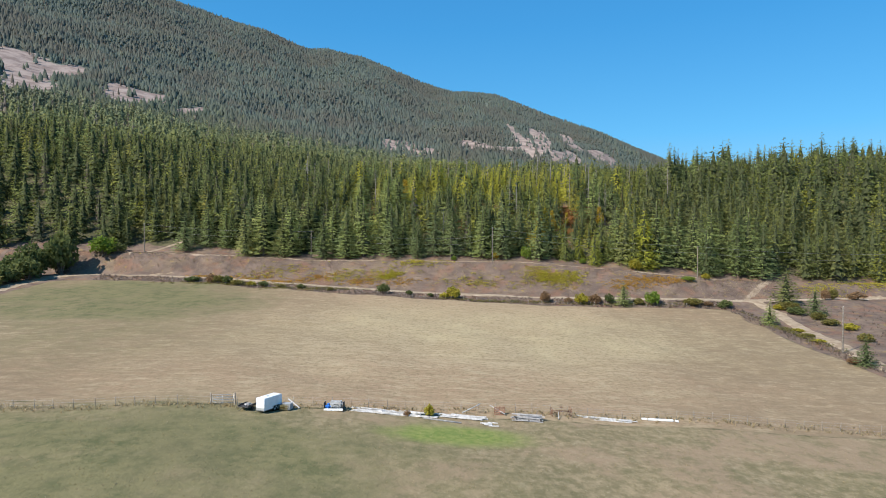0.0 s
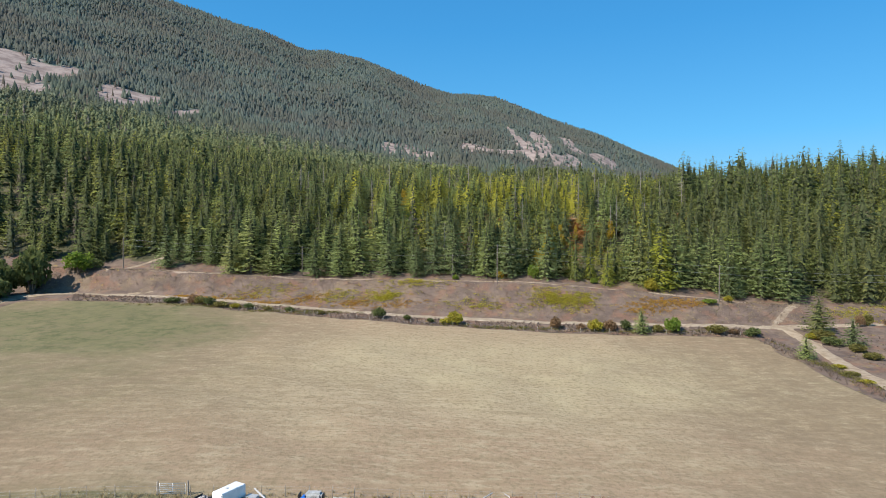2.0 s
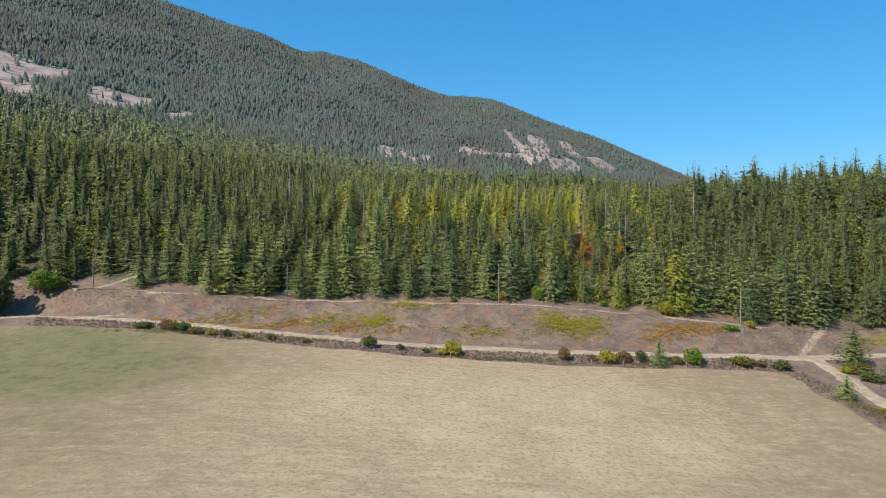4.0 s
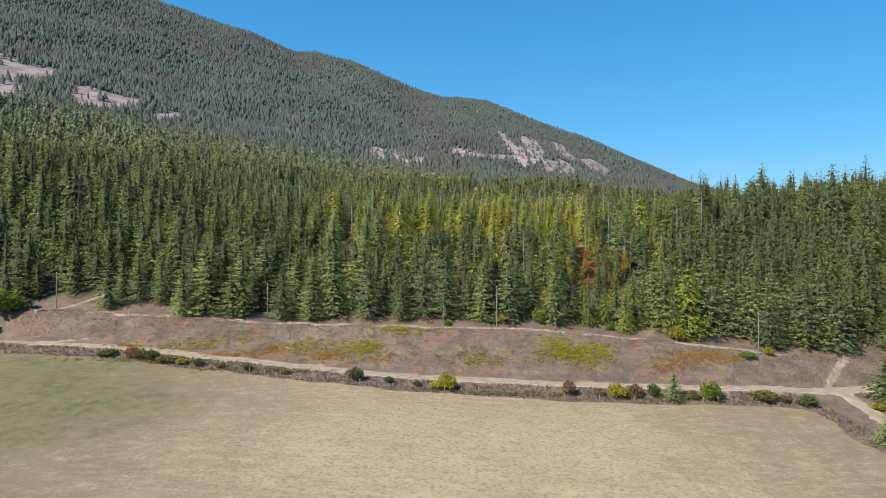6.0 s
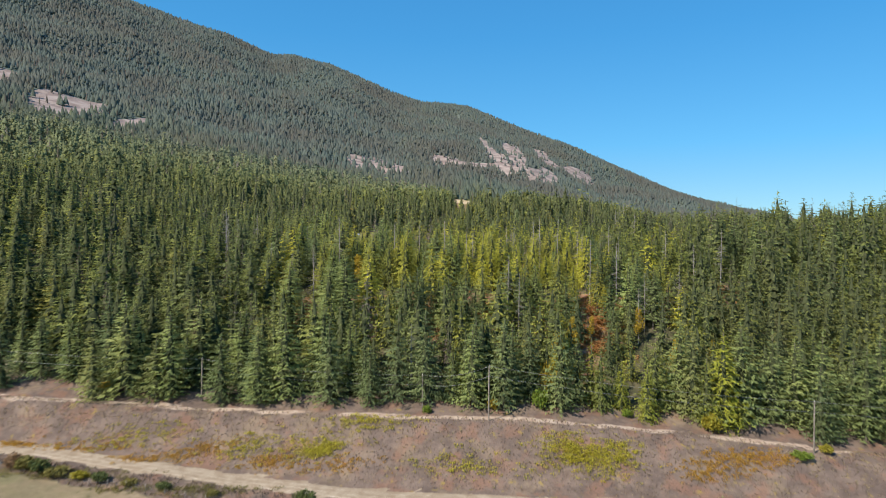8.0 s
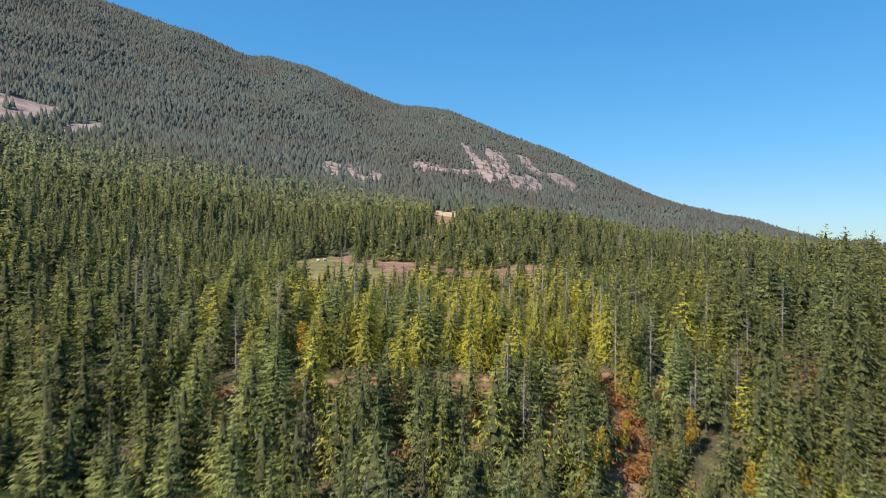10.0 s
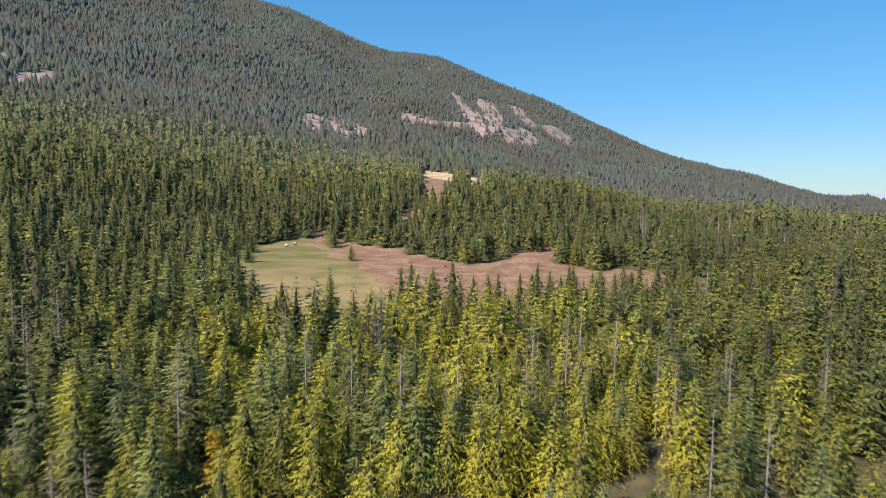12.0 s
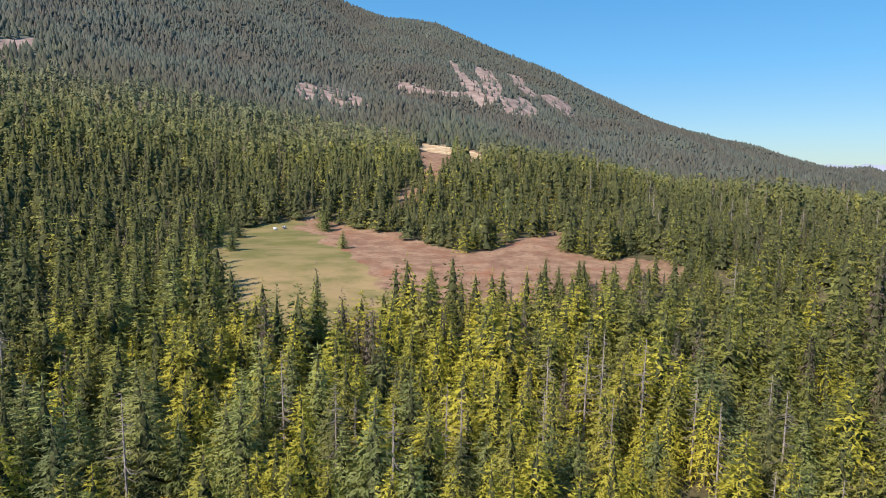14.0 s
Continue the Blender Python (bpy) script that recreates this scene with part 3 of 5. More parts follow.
# ---- trees ----
def conifer(seed, h, radius, whorls, per, sprays, size, droop=0.3, girth=0.75, uneven=0.28, belly=0.12, bare=0.04, shag=0.22, lift=0.25, broad=0.25, hang=0.3):
    """Crown of layered boughs, each a flat frond of side sprays along a bowed axis; returns points and triangles."""
    rng = np.random.default_rng(seed)
    up = np.array([0, 0, 1.0])
    V = []
    bulge = rng.uniform(0.84, 1.14, (6, 5))
    for i in range(whorls):
        f = (i + 0.7 * rng.random()) / whorls
        taper = (1 - f) ** girth * (0.72 + 0.28 * min(1, f / belly))
        k = max(4 if sprays > 5 else 3, round(per * (0.38 + 0.62 * taper)))
        spin = rng.random() * 6.28
        for j in range(k):
            a = spin + 6.283 * (j + 0.6 * rng.random()) / k
            L = radius * (taper + 0.035) * rng.uniform(1 - uneven, 1 + uneven) * bulge[int(f * 5.99), int((a % 6.283) / 1.2567) % 5]
            out, side = np.array([math.cos(a), math.sin(a), 0.0]), np.array([-math.sin(a), math.cos(a), 0.0])
            o = up * h * (bare + (0.985 - bare) * min(1, f + rng.uniform(-0.5, 0.5) / whorls))
            n = max(3 if sprays > 5 else 2, round(sprays * (0.4 + 0.6 * taper)))
            g = 0.22 + 0.78 * (np.arange(n) + rng.random(n)) / n
            fall = droop * (0.5 + 0.8 * (1 - f)) + 0.08 * rng.standard_normal()
            P = o + np.outer(L * g, out) + np.outer(L * (lift * g ** 3 - fall * g ** 1.3), up)
            sgn = np.where((np.arange(n) + j) % 2, 1.0, -1.0) * np.where(g > 0.9, 0.2, 1.0)
            W = out * 0.7 + np.outer(sgn * (0.95 - 0.4 * g), side) + up * (0.9 * f ** 4 - hang - 0.3 * droop) + rng.normal(0, shag, (n, 3))
            W /= np.linalg.norm(W, axis=1)[:, None]
            S = (size * rng.uniform(0.7, 1.3, n) * (0.36 + 0.64 * min(1, L / (0.15 * h))) * (1.15 - 0.4 * g))[:, None]
            B = (out * 0.85 + np.outer(rng.normal(0.2, 0.5, n), up) + rng.normal(0, 0.6 * shag, (n, 3))) * S * broad
            V.append(np.stack([P - B, P + B, P + W * S], 1))
    V = np.concatenate(V).reshape(-1, 3)
    T = np.arange(len(V)).reshape(-1, 3)
    k, t = len(V), 0.006 * h
    V = np.concatenate([V, [(t, 0, h * 0.93), (-0.6 * t, 0.9 * t, h * 0.93), (-0.6 * t, -0.9 * t, h * 0.93), (0, 0, h)]])
    T = np.concatenate([T, [(k, k + 1, k + 3), (k + 1, k + 2, k + 3), (k + 2, k, k + 3)]])
    return V, T


def skirts(seed, radius, tiers, sides, ragged=0.45, girth=0.75):
    """A distant conifer of height one: ragged tiers of hanging boughs."""
    rng = np.random.default_rng(seed)
    V, T = [], []
    for i in range(tiers):
        f = i / tiers
        z0, z1 = 0.03 + 0.97 * f, min(1.0, 0.03 + 0.97 * (f + 1.65 / tiers))
        k = len(V)
        V.append((0, 0, z1))
        spin = rng.random() * 6.28
        for j in range(sides):
            a = spin + 6.283 * (j + 0.4 * rng.random()) / sides
            r = radius * (1 - f) ** girth * (1 - ragged * ((j + i) % 2) * (0.5 + 0.7 * rng.random())) * (0.8 + 0.4 * rng.random())
            V.append((r * math.cos(a), r * math.sin(a), z0 + (0.5 / tiers) * ((j + i) % 2) * rng.random() - 0.02 * rng.random()))
        T += [(k, k + 1 + j, k + 1 + (j + 1) % sides) for j in range(sides)]
    return np.array(V), np.array(T)


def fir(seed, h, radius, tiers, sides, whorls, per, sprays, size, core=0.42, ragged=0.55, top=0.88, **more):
    """A full conifer: a ragged core inside that takes painted inner shade, layered fronds outside."""
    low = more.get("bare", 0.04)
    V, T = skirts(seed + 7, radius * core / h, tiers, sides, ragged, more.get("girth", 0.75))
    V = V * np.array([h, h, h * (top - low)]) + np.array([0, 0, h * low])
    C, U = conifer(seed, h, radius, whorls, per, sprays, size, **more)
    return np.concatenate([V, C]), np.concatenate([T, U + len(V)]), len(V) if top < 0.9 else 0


def pole_mesh(path, radii, sides=6):
    """A tapered round limb along a path; returns points and triangles."""
    path = [np.asarray(p, float) for p in path]
    V, T = [], []
    for i, (p, r) in enumerate(zip(path, radii)):
        d = path[min(i + 1, len(path) - 1)] - path[max(i - 1, 0)]
        d = d / np.linalg.norm(d)
        u = np.cross(d, (0.31, 0.95, 0.05) if abs(d[2]) > 0.5 else (0, 0, 1.0))
        u /= np.linalg.norm(u)
        w = np.cross(d, u)
        for k in range(sides):
            a = 6.28318 * k / sides
            V.append(p + r * (math.cos(a) * u + math.sin(a) * w))
    for i in range(len(path) - 1):
        for k in range(sides):
            a, b = i * sides + k, i * sides + (k + 1) % sides
            T += [(a, b, b + sides), (a, b + sides, a + sides)]
    e = (len(path) - 1) * sides
    T += [(e, e + k, e + k + 1) for k in range(1, sides - 1)]
    return np.array(V), np.array(T)


def join(*pieces):
    V, T, n = [], [], 0
    for v, t in pieces:
        V.append(v), T.append(np.asarray(t) + n)
        n += len(v)
    return np.concatenate(V), np.concatenate(T)


def trunk_mesh(h, r, lean=0.0, sides=6):
    return pole_mesh([(0, 0, -1.0), (0, 0, 0.4), (lean * 0.3, 0, h * 0.5), (lean, 0, h * 0.97)], [r * 1.25, r, r * 0.62, 0.03], sides)


def dead_tree(seed, h, n=46):
    """A bare grey spar with short broken limbs."""
    rng = np.random.default_rng(seed)
    out = [trunk_mesh(h, 0.12 + 0.005 * h, 0.3 * rng.standard_normal(), 5)]
    for i in range(n):
        f = 0.3 + 0.68 * rng.random()
        a, L = rng.random() * 6.28, (1 - f) * h * 0.17 + 0.6 * rng.random() + 0.3
        o = np.array([0, 0, f * h])
        e = o + np.array([math.cos(a), math.sin(a), -0.15 + 0.4 * rng.random() - 0.2]) * L
        out.append(pole_mesh([o, (o + e) / 2 + np.array([0, 0, -0.1 * L]), e], [0.05, 0.035, 0.012], 3))
    return join(*out)


def scatter(template, at, size, turn, wide=None):
    """Copies of a template joined into one set of points and triangles."""
    V, T = template[:2]
    n = len(at)
    c, s = np.cos(turn)[:, None], np.sin(turn)[:, None]
    wide = size if wide is None else wide
    X = (V[None, :, 0] * c - V[None, :, 1] * s) * wide[:, None] + at[:, 0:1]
    Y = (V[None, :, 0] * s + V[None, :, 1] * c) * wide[:, None] + at[:, 1:2]
    Z = V[None, :, 2] * size[:, None] + at[:, 2:3]
    P = np.stack([X, Y, Z], -1).reshape(-1, 3)
    F = (T[None] + (np.arange(n) * len(V))[:, None, None]).reshape(-1, 3)
    return P, F


def cells(x0, x1, y0, y1, step, seed):
    rng = np.random.default_rng(seed)
    a, b = np.meshgrid(np.arange(x0, x1, step), np.arange(y0, y1, step))
    x = a.ravel() + rng.uniform(-0.48, 0.48, a.size) * step
    y = b.ravel() + rng.uniform(-0.48, 0.48, a.size) * step
    return x, y, rng


def wooded(x, y):
    """Where trees may stand."""
    ey, ez, ry, rz, by, bz = lines(x)
    z = zone(x, y)
    thin = z["fern"] * (np.abs(np.sin(37.1 * x + 17.3 * y)) < 0.84)
    clear = np.maximum.reduce([z["heath"], z["meadow"], z["yard"], z["slide"] * (np.abs(np.sin(53.1 * x + 11.3 * y)) < np.where((y > 1480) & (x > 120), 0.992, np.where((y > 1100) & (x > -200), 0.96, 0.997))), thin])
    clear = np.maximum(clear, blob(x, y, -111, 249.5, 11, 4.5, 35))
    return (y > by + 3.2 + 1.5 * rough(x, y, 14)) & (clear < 0.5)


def in_view(x, y, spare=6.0):
    """A fan in front of the path, a little wider than the lens; the rest of the woods is not needed."""
    a = np.degrees(np.arctan2(x - 0.0, y + 5.0))
    b = np.degrees(np.arctan2(x - 9.0, y - 200.0))
    return ((np.abs(a) < 37 + spare) | (np.abs(b - -6) < 43 + spare)) & (y > 60)


def kinds(x, y, rng, gold=0.996):
    """0 spruce, 1 cedar and hemlock, 2 dead, 3 autumn broadleaf, by stands."""
    n = len(x)
    light = 0.19 + 0.3 * rough(x, y, 130) + 0.62 * smooth(-52, -22, x) * smooth(262, 285, y) * (1 - 0.85 * smooth(45, 85, x)) * (1 - 0.75 * smooth(380, 470, y)) - 0.16 * smooth(-20, -70, x) - 0.2 * smooth(55, 90, x) * (1 - smooth(330, 380, y)) - 0.12 * smooth(-40, -90, x)
    light = light + 0.2 * blob(x, y, 70, 560, 90, 60)
    k = (rng.random(n) < np.clip(light, 0.08, 0.88)).astype(float)
    q = rng.random(n)
    k[q < np.where(y < 255, 0.03, 0.085)] = 2
    k[(q > gold) & (y < 700)] = 3
    return k


def tallness(x, y):
    """Trees are lower in front of the meadow and on the regrown gully, taller on the crest."""
    f = 1 - 0.14 * smooth(256, 275, y) * smooth(-60, -25, x) * (1 - smooth(75, 110, x)) * (1 - smooth(385, 410, y)) * (1 - 1.25 * smooth(332, 345, y)) - 0.35 * blob(x, y, 88, 405, 55, 26) - 0.36 * blob(x, y, 56, 249, 13, 17) - 0.1 * blob(x, y, 60, 520, 110, 60) - 0.14 * smooth(110, 170, x) * smooth(365, 400, y)
    f = f + 0.14 * blob(x, y, 56, 600, 40, 40)
    return f * (1 + 0.2 * smooth(100, 150, x) * smooth(290, 320, y) * (1 - smooth(380, 420, y)))


def forest(name, label, x, y, rng, templates, lo, hi, sink=0.3, mat=None):
    kd, tone = kinds(x, y, rng), rng.random(len(x)) * (1 - np.maximum(0.65 * smooth(-25, -60, x), 0.8 * smooth(60, 100, x)) * (1 - smooth(330, 380, y)))
    kd = np.where(kd < 1.5, np.clip(kd * 0.7 + rng.normal(0.15, 0.2, len(x)), 0, 1), kd)
    size = rng.uniform(lo, hi, len(x)) * np.where(kd < 1.5, 1 - 0.08 * kd, np.where(kd == 3, 0.7, 1.0)) * tallness(x, y)
    size = size * (1 + 0.14 * rough(x, y, 26)) * np.where(rng.random(len(x)) < 0.08, 1.2, 1.0)
    at = np.stack([x, y, height(x, y) - sink], 1)
    turn = rng.uniform(0, 6.28, len(x))
    pick = rng.integers(0, len(templates), len(x))
    P, F, A, B, C, E, n = [], [], [], [], [], [], 0
    for i, tp in enumerate(templates):
        m = pick == i
        if not m.any():
            continue
        wide = size[m] * np.where(kd[m] == 2, 0.45, np.where(kd[m] == 3, 1.3, 1.0)) * rng.uniform(0.95, 1.35, m.sum())
        p, f = scatter(tp, at[m], size[m], turn[m], wide)
        P.append(p), F.append(f + n)
        n += len(p)
        A.append(np.repeat(kd[m], len(tp[0]))), B.append(np.repeat(tone[m], len(tp[0])))
        E.append(np.repeat(at[m, :2], len(tp[0]), 0))
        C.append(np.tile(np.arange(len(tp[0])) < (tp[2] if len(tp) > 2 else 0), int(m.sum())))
    P = np.concatenate(P)
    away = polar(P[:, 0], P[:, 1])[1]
    # share of haze tint painted on each tree, by distance from the path
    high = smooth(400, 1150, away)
    F, N = rounded(P, np.concatenate(F), np.concatenate(E))
    me = mesh_of(name, P, F, [mat or M_FOREST], {"kind": np.concatenate(A), "tone": np.concatenate(B), "high": high, "core_shade": np.concatenate(C) * (1 - 0.75 * smooth(440, 660, away))}, normals=N)
    return tagged(new(name, me), label, "forest", kind="stuff")


def unit(seed, h, *args, **more):
    """A conifer scaled to a height of one."""
    V, T, k = fir(seed, h, *args, **more)
    return V / h, T, k


# far: the mountain and its foot
x, y, rng = cells(-2300, 2300, 560, 3000, 7.5, 21)
az, r = polar(x, y)
D = np.interp(az, BEARING, RIDGE_D)
m = wooded(x, y) & in_view(x, y) & (r > 780) & (r < D + 50)
far = [skirts(50 + i, 0.28, 1, 6, 0.4) for i in range(6)]
g = m & (r < 1450)
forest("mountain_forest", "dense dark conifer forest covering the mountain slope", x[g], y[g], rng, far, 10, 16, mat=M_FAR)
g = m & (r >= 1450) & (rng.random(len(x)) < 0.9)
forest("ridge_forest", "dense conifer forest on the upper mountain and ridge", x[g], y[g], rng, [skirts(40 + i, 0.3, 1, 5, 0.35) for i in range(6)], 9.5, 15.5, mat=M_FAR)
x, y, rng = cells(-900, 900, 300, 1000, 7.7, 22)
az, r = polar(x, y)
m = wooded(x, y) & in_view(x, y) & (r > 330) & (r < 790)
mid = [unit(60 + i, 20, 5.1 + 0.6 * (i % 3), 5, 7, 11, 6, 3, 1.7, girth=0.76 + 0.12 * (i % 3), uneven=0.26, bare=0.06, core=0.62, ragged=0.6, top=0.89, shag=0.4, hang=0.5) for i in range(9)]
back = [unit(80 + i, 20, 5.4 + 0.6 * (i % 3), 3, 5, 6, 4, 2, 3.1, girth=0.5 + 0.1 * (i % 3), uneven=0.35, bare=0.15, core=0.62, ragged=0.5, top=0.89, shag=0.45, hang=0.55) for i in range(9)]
g = m & (r < 520)
forest("hillside_forest", "mixed dark and yellow-green conifer forest on the hillside", x[g], y[g], rng, mid, 13, 22)
g = m & (r >= 520)
forest("upland_forest", "mixed conifer forest climbing the foot of the mountain", x[g], y[g], rng, back, 13, 22)

# ---- near trees, one by one ----
def dense(x, y):
    """The young, close-grown stand below the meadow."""
    return (y > 264) & (y < 372) & (x > -38 - 0.3 * (y - 264)) & (x < 82 + 0.45 * (y - 264))


x, y, rng = cells(-300, 330, 215, 520, 8.3, 23)
u, v, _ = cells(-120, 170, 260, 376, 5.9, 24)
a, b, _ = cells(-150, 180, 215, 300, 6.1, 25)
front = lambda x, y: (y < 290) & (x > -140) & (x < 170) & ~dense(x, y)
g, w, f = ~dense(x, y) & ~front(x, y), dense(u, v), front(a, b)
x, y = np.concatenate([x[g], u[w], a[f]]), np.concatenate([y[g], v[w], b[f]])
az, r = polar(x, y)
m = wooded(x, y) & in_view(x, y) & (r <= 345)
x, y = x[m], y[m]
kd, young = kinds(x, y, rng), dense(x, y)
by = np.interp(x, LX, BENCH_Y)
stretch = ((y < by + 14) & (np.abs(x) < 118)) | (young & (y < 322) & (x < 74))
single = np.zeros(len(x), bool)
for k, most in ((0, 300), (1, 300), (2, 90), (3, 30)):
    own = np.nonzero(stretch & (kd == k))[0]
    single[own[np.argsort(0.6 * np.abs(x[own] - 12) + np.abs(y[own] - 272))[:most]]] = True
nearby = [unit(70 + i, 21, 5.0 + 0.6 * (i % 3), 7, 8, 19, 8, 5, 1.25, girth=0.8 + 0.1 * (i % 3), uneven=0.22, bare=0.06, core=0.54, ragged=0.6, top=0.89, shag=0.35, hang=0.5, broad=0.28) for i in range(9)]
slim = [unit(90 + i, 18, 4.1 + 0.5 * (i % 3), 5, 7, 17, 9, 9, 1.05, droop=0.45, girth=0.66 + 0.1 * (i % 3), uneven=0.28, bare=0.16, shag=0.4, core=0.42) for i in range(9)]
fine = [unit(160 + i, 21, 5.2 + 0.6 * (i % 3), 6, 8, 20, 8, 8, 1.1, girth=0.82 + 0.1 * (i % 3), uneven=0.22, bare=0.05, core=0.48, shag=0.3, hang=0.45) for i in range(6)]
closer = np.hypot(x - 9, y - 215) < 150
w = ~single & ~young & closer
forest("bank_forest", "tall mixed conifers crowding the slope above the bank", x[w], y[w], rng, fine, 14, 23)
w = ~single & ~young & ~closer
forest("slope_forest", "tall mixed conifers covering the steep slope", x[w], y[w], rng, nearby, 14, 23)
w = ~single & young
forest("young_forest", "close-grown young cedars and spruces below the meadow", x[w], y[w], rng, slim, 12, 19, mat=M_STAND)


def arrays(name, VT, mat, shade=False):
    if len(VT) > 2:
        T, N = rounded(VT[0], VT[1], np.zeros((len(VT[0]), 2)))
        return mesh_of(name, VT[0], T, [mat], {"core_shade": np.arange(len(VT[0])) < VT[2]}, shade, N)
    return mesh_of(name, VT[0], VT[1], [mat], None, shade)


def part(name, mesh, parent, label="", m=None):
    ob = new(name, mesh)
    ob.parent = parent
    if m is not None:
        ob.matrix_basis = m
    if label:
        ob["label"] = label
    return ob


def thing(name, label, category, m=None, group=""):
    ob = new(name)
    ob.empty_display_size = 0.3
    if m is not None:
        ob.matrix_basis = m
    return tagged(ob, label, category, group)


def leaves(seed, lobes, count, size, lift=0.0):
    """Small leaf sprays filling rounded lobes (x, y, z, radius, height); returns points and triangles."""
    rng = np.random.default_rng(seed)
    P = []
    for lx, ly, lz, lr, lh in lobes:
        n = count
        d = rng.standard_normal((n, 3))
        d /= np.linalg.norm(d, axis=1)[:, None]
        d *= (rng.random(n) ** 0.4)[:, None]
        P.append(np.array([lx, ly, lz]) + d * np.array([lr, lr, lh]))
    P = np.concatenate(P)
    n = len(P)
    a = rng.standard_normal((n, 3))
    a /= np.linalg.norm(a, axis=1)[:, None]
    b = np.cross(a, rng.standard_normal((n, 3)))
    b /= np.linalg.norm(b, axis=1)[:, None]
    s = size * rng.uniform(0.6, 1.4, n)[:, None]
    V = np.stack([P - a * s, P + b * s * 0.55, P + a * s, P - b * s * 0.55], 1).reshape(-1, 3)
    k = np.arange(n)[:, None] * 4
    T = np.concatenate([k + [0, 1, 2], k + [0, 2, 3]])
    return V, T


def leaf_material(name, a, b):
    n = Nodes(name, 0.7, 0.2)
    c = n.mix(n.maths("ADD", n.maths("MULTIPLY", n.island(), 0.6), n.maths("MULTIPLY", n.each(), 0.4)), a, b)
    return n.leafy(c, 0.45)


M_YELLOW = leaf_material("autumn_leaves", (0.34, 0.22, 0.02), (0.55, 0.42, 0.06))
M_GREEN = leaf_material("green_leaves", (0.085, 0.11, 0.035), (0.18, 0.205, 0.07))
M_BRIGHT = leaf_material("bright_leaves", (0.12, 0.2, 0.025), (0.24, 0.3, 0.05))
M_OLIVE = leaf_material("olive_leaves", (0.15, 0.14, 0.04), (0.28, 0.24, 0.07))
M_RUST = leaf_material("dry_leaves", (0.2, 0.12, 0.06), (0.34, 0.22, 0.12))
M_GOLD = leaf_material("golden_leaves", (0.3, 0.26, 0.03), (0.46, 0.4, 0.06))

TRUNK = [arrays("trunk", trunk_mesh(21 - 4 * (i // 3), 0.24 + 0.03 * (i % 3) - 0.08 * (i // 3)), M_BARK, True) for i in range(6)]
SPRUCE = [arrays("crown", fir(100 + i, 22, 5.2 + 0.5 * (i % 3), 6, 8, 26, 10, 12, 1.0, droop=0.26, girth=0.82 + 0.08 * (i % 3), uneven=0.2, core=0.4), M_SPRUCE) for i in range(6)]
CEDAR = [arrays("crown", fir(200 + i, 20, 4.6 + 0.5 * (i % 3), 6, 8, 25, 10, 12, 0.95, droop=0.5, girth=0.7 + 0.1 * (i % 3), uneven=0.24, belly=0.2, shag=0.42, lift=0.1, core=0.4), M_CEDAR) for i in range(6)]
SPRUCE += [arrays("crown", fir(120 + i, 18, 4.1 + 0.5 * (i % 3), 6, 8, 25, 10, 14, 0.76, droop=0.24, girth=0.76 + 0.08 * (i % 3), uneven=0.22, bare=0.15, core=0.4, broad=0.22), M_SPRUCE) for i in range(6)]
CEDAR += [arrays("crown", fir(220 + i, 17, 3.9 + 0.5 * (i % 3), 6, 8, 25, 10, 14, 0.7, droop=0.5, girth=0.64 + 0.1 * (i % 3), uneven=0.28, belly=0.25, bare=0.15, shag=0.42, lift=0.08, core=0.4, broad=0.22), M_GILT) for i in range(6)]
DEADS = [arrays("dead_tree", dead_tree(300 + i, 20, 52), M_DEAD) for i in range(5)]
BIRCH = [arrays("crown", leaves(400 + i, [(0.2 * i, 0, 8.5, 1.9, 3.6), (0.9, 0.5, 6.4, 1.7, 2.0), (-0.8, -0.4, 6.0, 1.6, 2.0), (0, 0.3, 11.5, 1.1, 2.2)], 170, 0.34), M_GOLD if i % 2 else M_YELLOW) for i in range(3)]
M_RUSTY = needle_material("rusty_needles", (0.2, 0.11, 0.065), (0.32, 0.19, 0.11))
M_ASPEN = leaf_material("aspen_leaves", (0.26, 0.3, 0.12), (0.42, 0.45, 0.22))
ASPEN = [arrays("crown", leaves(420 + i, [(0.2 * i, 0, 8.0, 1.8, 4.4), (0.8, 0.4, 6.0, 1.5, 2.2), (-0.7, -0.4, 5.6, 1.5, 2.2), (0, 0.2, 11.6, 1.0, 2.2)], 190, 0.34), M_ASPEN) for i in range(2)]
STEM = arrays("trunk", join(trunk_mesh(12, 0.14, 0.3), pole_mesh([(0, 0, 4.5), (0.9, 0.4, 7.2)], [0.07, 0.02], 4), pole_mesh([(0, 0, 4.0), (-0.9, -0.4, 6.8)], [0.07, 0.02], 4)), M_DEAD, True)

MADE = {}


